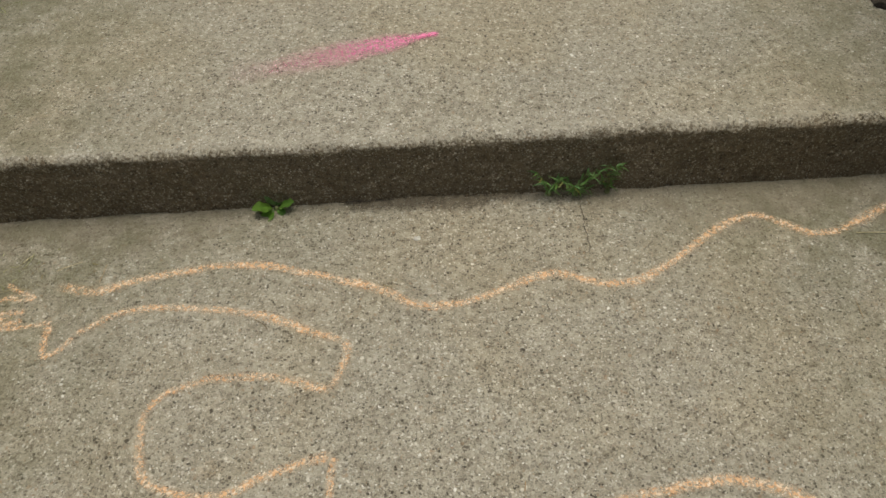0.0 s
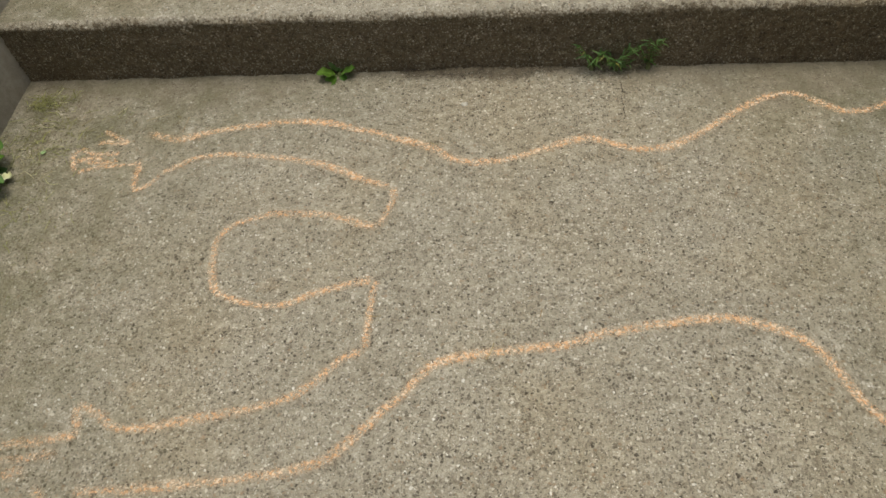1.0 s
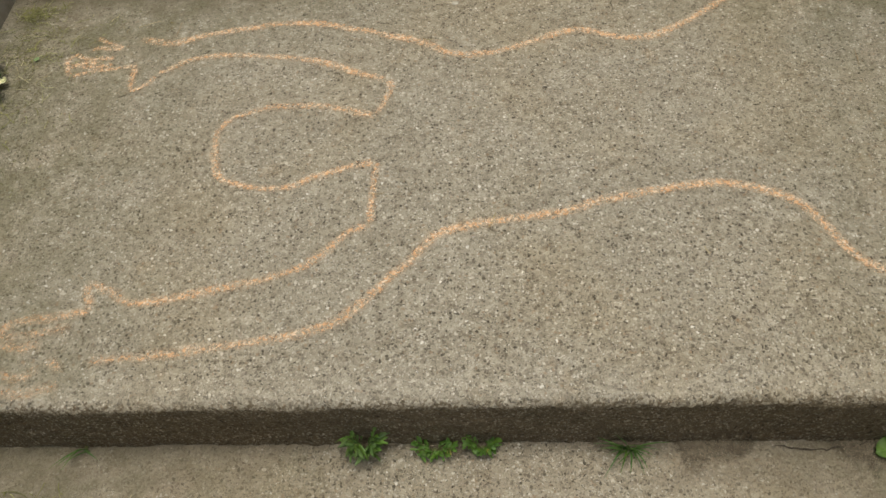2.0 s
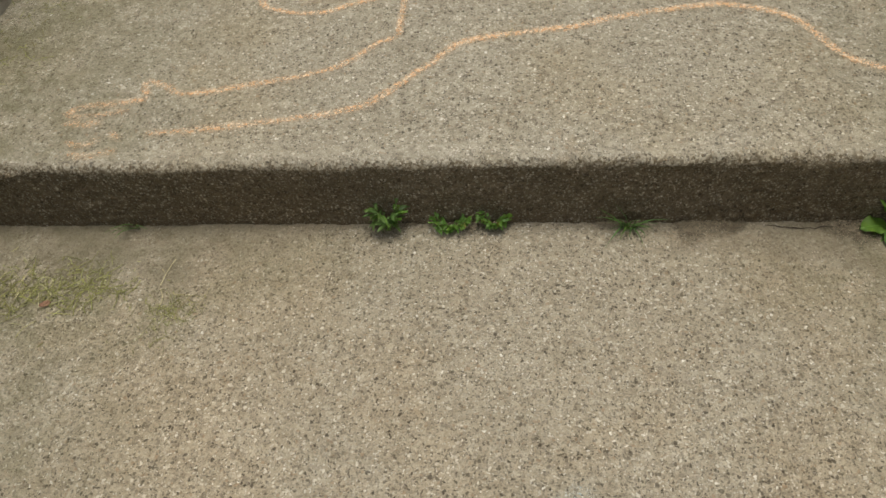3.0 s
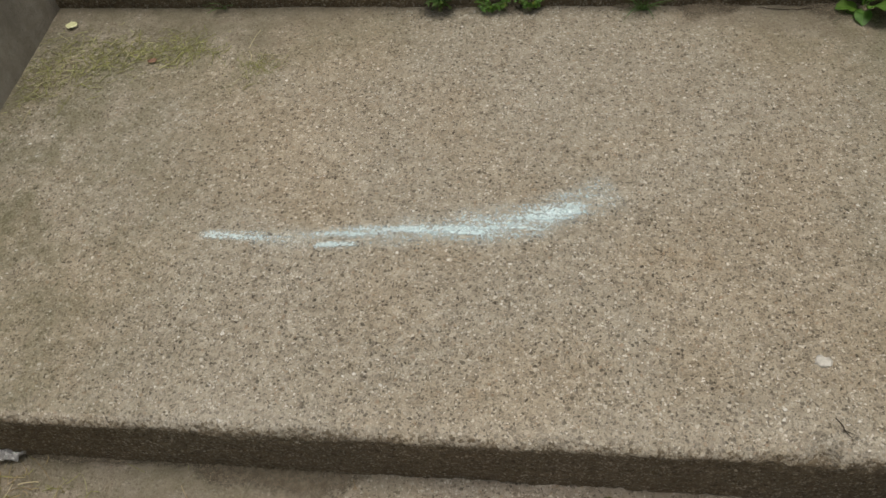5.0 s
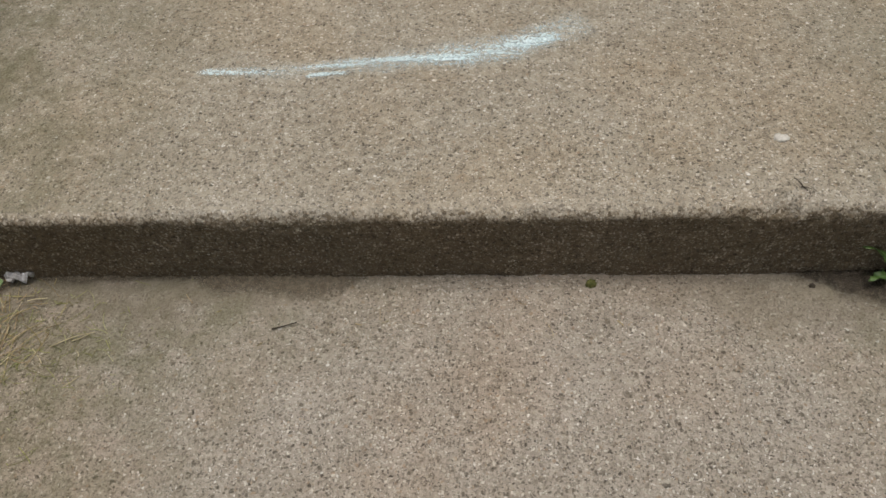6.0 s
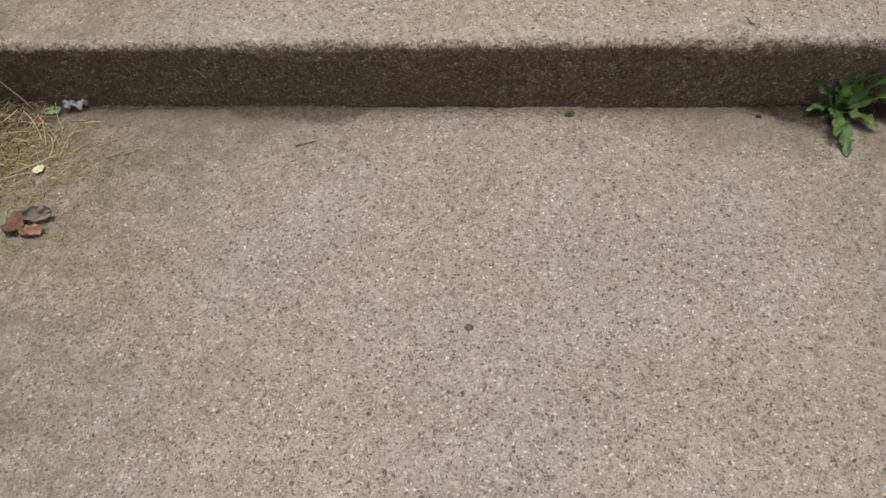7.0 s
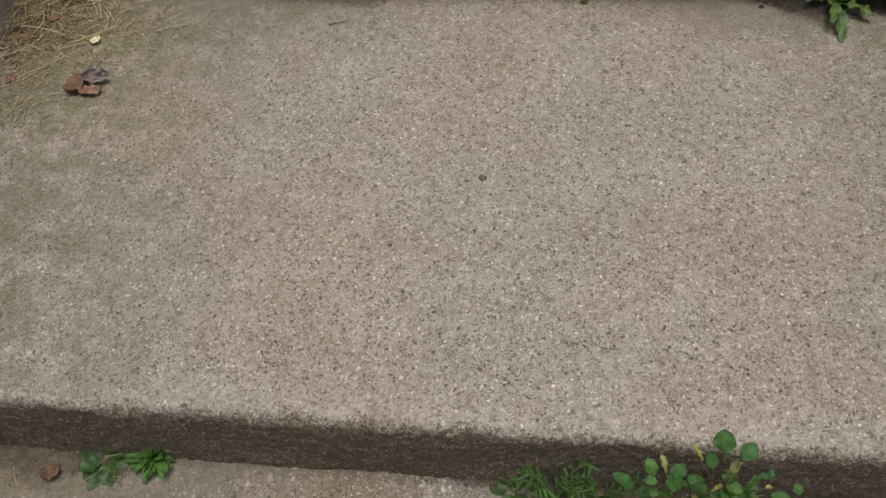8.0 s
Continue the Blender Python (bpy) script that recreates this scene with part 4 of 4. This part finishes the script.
straw_mat("brown_chaff", "D", [(-1.06, -2.18, .035, .035, .020), (-1.07, -2.30, .03, .05, .010), (-1.02, -2.27, .04, .04, .008)], 340, .030, BROWN_BITS, "crumbled brown leaf chaff among the straw", 31, fat=2.6, chaff=.7)
straw_mat("straw_litter", "D", [(-1.03, -2.20, .05, .05, .026), (-.93, -2.23, .07, .05, .010), (-1.00, -2.36, .06, .06, .008)], 62, .085, PALE_BITS, "pale dry stalks lying over the grass cuttings", 32, fat=1.35, chaff=.15)
straw_mat("straw_litter", "C", [(-.90, -1.24, .08, .03, .004), (-1.04, -1.34, .03, .05, .004), (-.60, -1.27, .03, .03, .003)], 34, .050, PALE_BITS, "pale dry stalks among the cut grass", 33, chaff=.3)
straw_mat("cut_grass_litter", "B", [(-1.062, -.106, .018, .014, .008)], 90, .026, GREEN_STRAW, "small tuft of cut grass in the wall corner", 34, chaff=.3)
straw_mat("straw_litter", "B", [(-1.00, -.28, .06, .08, .004)], 26, .045, PALE_BITS, "pale dry stalks beside the side wall", 35, chaff=.4)
clump("soil_clod", on("A", 1.07, .40, .004), .05, .014, CRUMB, "dark clod of soil and dead leaves by the wall", "soil", 12)


def stalk(points, step, r, material, name, label, category, lift=.004):
    pts = [Vector((q.x, q.y, float(tread_z(step, q.x, q.y)) + lift)) for q in spline(points, .008)]
    base = pts[0].copy()
    ob = new(name, tube_mesh(name, [q - base for q in pts], r, r * .6))
    ob.location = base
    ob.data.materials.append(material)
    tagged(ob, label, category)


stalk([(-.395, -2.228), (-.376, -2.222), (-.355, -2.214)], "D", .0013, CRUMB, "twig", "short dark twig lying on the tread", "twig")
stalk([(-.77, -2.265), (-.735, -2.245), (-.70, -2.235)], "D", .0009, PALE_STRAW, "straw_stalk", "pale dry stalk lying on the tread", "straw")
stalk([(-1.02, -2.42), (-.96, -2.37), (-.90, -2.315)], "D", .0009, PALE_STRAW, "straw_stalk", "pale dry stalk lying on the tread", "straw", .007)
stalk([(-.95, -2.15), (-.90, -2.20), (-.86, -2.25)], "D", .0009, PALE_STRAW, "straw_stalk", "pale dry stalk lying on the tread", "straw", .007)
for pts in ([(-.735, -2.253), (-.72, -2.246), (-.707, -2.236)], [(-.721, -2.271), (-.716, -2.276), (-.713, -2.283)], [(-.719, -2.339), (-.708, -2.330), (-.696, -2.318)],
            [(-1.052, -2.452), (-1.003, -2.412), (-.960, -2.356)], [(-.947, -2.231), (-.941, -2.21), (-.935, -2.185)], [(-.897, -2.197), (-.889, -2.19), (-.880, -2.176)]):
    stalk(pts, "D", .0010, PALE_STRAW, "straw_stalk", "pale dry stalk lying on the tread", "straw")
stalk([(.82, -.165), (.88, -.168), (.96, -.175)], "B", .0009, PALE_STRAW, "straw_stalk", "pale dry stalk lying on the tread", "straw")
stalk([(-1.115, .005), (-1.10, -.012), (-1.085, -.022)], "B", .0009, PALE_STRAW, "straw_stalk", "pale dry stalk in the wall corner", "straw")


def sheet_mesh(name, lx, ly, curl, crumple, seed, point=.5):
    """A scrap or fallen leaf: a thin curled sheet with an uneven outline."""
    n, m = 15, 11
    V, across = [], []
    for i in range(n):
        u = i / (n - 1) * 2 - 1
        wid = (1 - abs(u) ** 2.2) ** point * (1 + .12 * math.sin(u * 9 + seed)) + .03
        for j in range(m):
            v = j / (m - 1) * 2 - 1
            x, y = u * lx / 2, v * wid * ly / 2
            z = curl * ly * (v * v * .5 + .3 * u * u) + crumple * noise.noise(Vector((u * 2.2, v * 2.2, seed)))
            V.append((x, y, z)), across.append(v)
    low = min(q[2] for q in V)
    return mesh_from(name, [(a, b, c - low) for a, b, c in V], quad_faces(n, m), {"across": across})


def scrap(name, step, x, y, yaw, me, material, label, category, lift=.0025, rx=0):
    me.materials.append(material)
    ob = new(name, me)
    ob.matrix_world = Matrix.Translation(on(step, x, y, lift)) @ pose(0, 0, 0, rx, 0, yaw)
    md = ob.modifiers.new("thickness", 'SOLIDIFY')
    md.thickness = .0006
    return tagged(ob, label, category)


dead = thing("dead_leaf", on("D", -.855, -2.432, .003), "curled dry brown dead leaf lying on the tread", "leaf")
for nm, me, mt, m, lb in (
        ("leaf_blade", sheet_mesh("leaf_blade", .055, .036, .25, .012, 2), BROWN_LEAF, pose(-.026, -.002, .001, 0, 0, 70), ""),
        ("leaf_blade", sheet_mesh("leaf_blade", .050, .028, .35, .010, 4), GREY_LEAF, pose(.012, .018, .012, 42, 8, 20), "grey underside of the curled leaf"),
        ("leaf_blade", sheet_mesh("leaf_blade", .048, .024, .15, .008, 6), RUSSET, pose(.008, -.018, .001, 0, 0, 5), "")):
    ob = part(nm, me, mt, dead, m, lb)
    md = ob.modifiers.new("thickness", 'SOLIDIFY')
    md.thickness = .0007
scrap("fallen_leaf", "D", -.922, -2.137, 10, sheet_mesh("fallen_leaf", .036, .022, .1, .003, 8), PALE_LEAF, "pale green oval leaf fallen by the riser", "leaf", .006)
scrap("plastic_wrapper", "D", -.872, -2.124, 15, sheet_mesh("plastic_wrapper", .050, .026, .25, .024, 10, .25), FOIL, "crumpled clear plastic wrapper scrap by the riser", "litter")
scrap("petal", "D", -.890, -2.300, 40, sheet_mesh("petal", .022, .019, .2, .004, 12, .4), PETAL, "pale yellow petal lying on cut grass", "petal", .006)
scrap("petal", "B", -1.055, -.345, 20, sheet_mesh("petal", .030, .022, .25, .006, 14, .4), PETAL, "pale yellow petal beside the wall weed", "petal", .012)
scrap("petal", "B", -1.005, -.262, 60, sheet_mesh("petal", .012, .010, .2, .003, 15, .4), PALE_LEAF, "small pale green leaf scrap on the tread", "leaf", .003)
scrap("leaf_scrap", "C", -.829, -1.290, 20, sheet_mesh("leaf_scrap", .020, .012, .2, .004, 16), RUSSET, "small russet leaf scrap on the tread", "leaf")
scrap("leaf_scrap", "D", -1.030, -2.420, 80, sheet_mesh("leaf_scrap", .030, .014, .2, .006, 18), RUSSET, "small russet leaf scrap by the wall", "leaf")
scrap("leaf_scrap", "D", -1.000, -2.245, 30, sheet_mesh("leaf_scrap", .022, .014, .2, .006, 19), RUSSET, "small russet leaf scrap in dry straw", "leaf", .012)
scrap("petal", "C", -1.062, -1.172, 30, sheet_mesh("petal", .026, .022, .2, .004, 20, .4), PETAL, "pale cream petal beside the wall", "petal", .004)
scrap("leaf_scrap", "E", -.72, -3.165, 30, sheet_mesh("leaf_scrap", .030, .022, .3, .010, 22), BROWN_LEAF, "crumpled brown leaf in soil below the riser", "leaf", .006)
scrap("petal", "E", .445, -3.150, 30, sheet_mesh("petal", .022, .016, .2, .004, 24, .4), FOIL, "small pale scrap caught in the weeds", "litter", .10)


def leaning(points, r, label):
    base = Vector(points[0])
    ob = new("straw_stalk", tube_mesh("straw_stalk", [Vector(q) - base for q in points], r, r * .5))
    ob.location = base
    ob.data.materials.append(PALE_STRAW)
    tagged(ob, label, "straw")


leaning([(-1.06, -2.20, -.368), (-1.04, -2.165, -.33), (-1.01, -2.135, -.285), (-.985, -2.134, -.262)], .0016, "dry stalk leaning against the dirty riser")
leaning([(-.672, -3.120, -.535), (-.650, -3.118, -.528), (-.628, -3.117, -.530)], .0007, "dry stalk lying over a low weed at the riser")
leaning([(-.645, -3.150, -.545), (-.625, -3.135, -.532), (-.600, -3.130, -.528)], .0007, "dry stalk lying over a low weed at the riser")
leaning([(-.955, -2.140, -.369), (-.975, -2.136, -.33), (-1.00, -2.133, -.29), (-1.005, -2.131, -.26)], .0014, "dry stalk leaning against the dirty riser")

GROUPS = {"weed": "weeds in the step joints", "grass": "grass tufts in the step joints", "petal": "fallen petals", "leaf": "fallen leaves", "crack": "cracks in the concrete",
          "soil": "soil washed against the risers", "straw": "dry cut grass on the treads", "step": "flight of steps"}
for ob in list(scene.objects):
    if ob.parent is None and ob.get("category") in GROUPS:
        tagged(ob, group=GROUPS[ob["category"]])
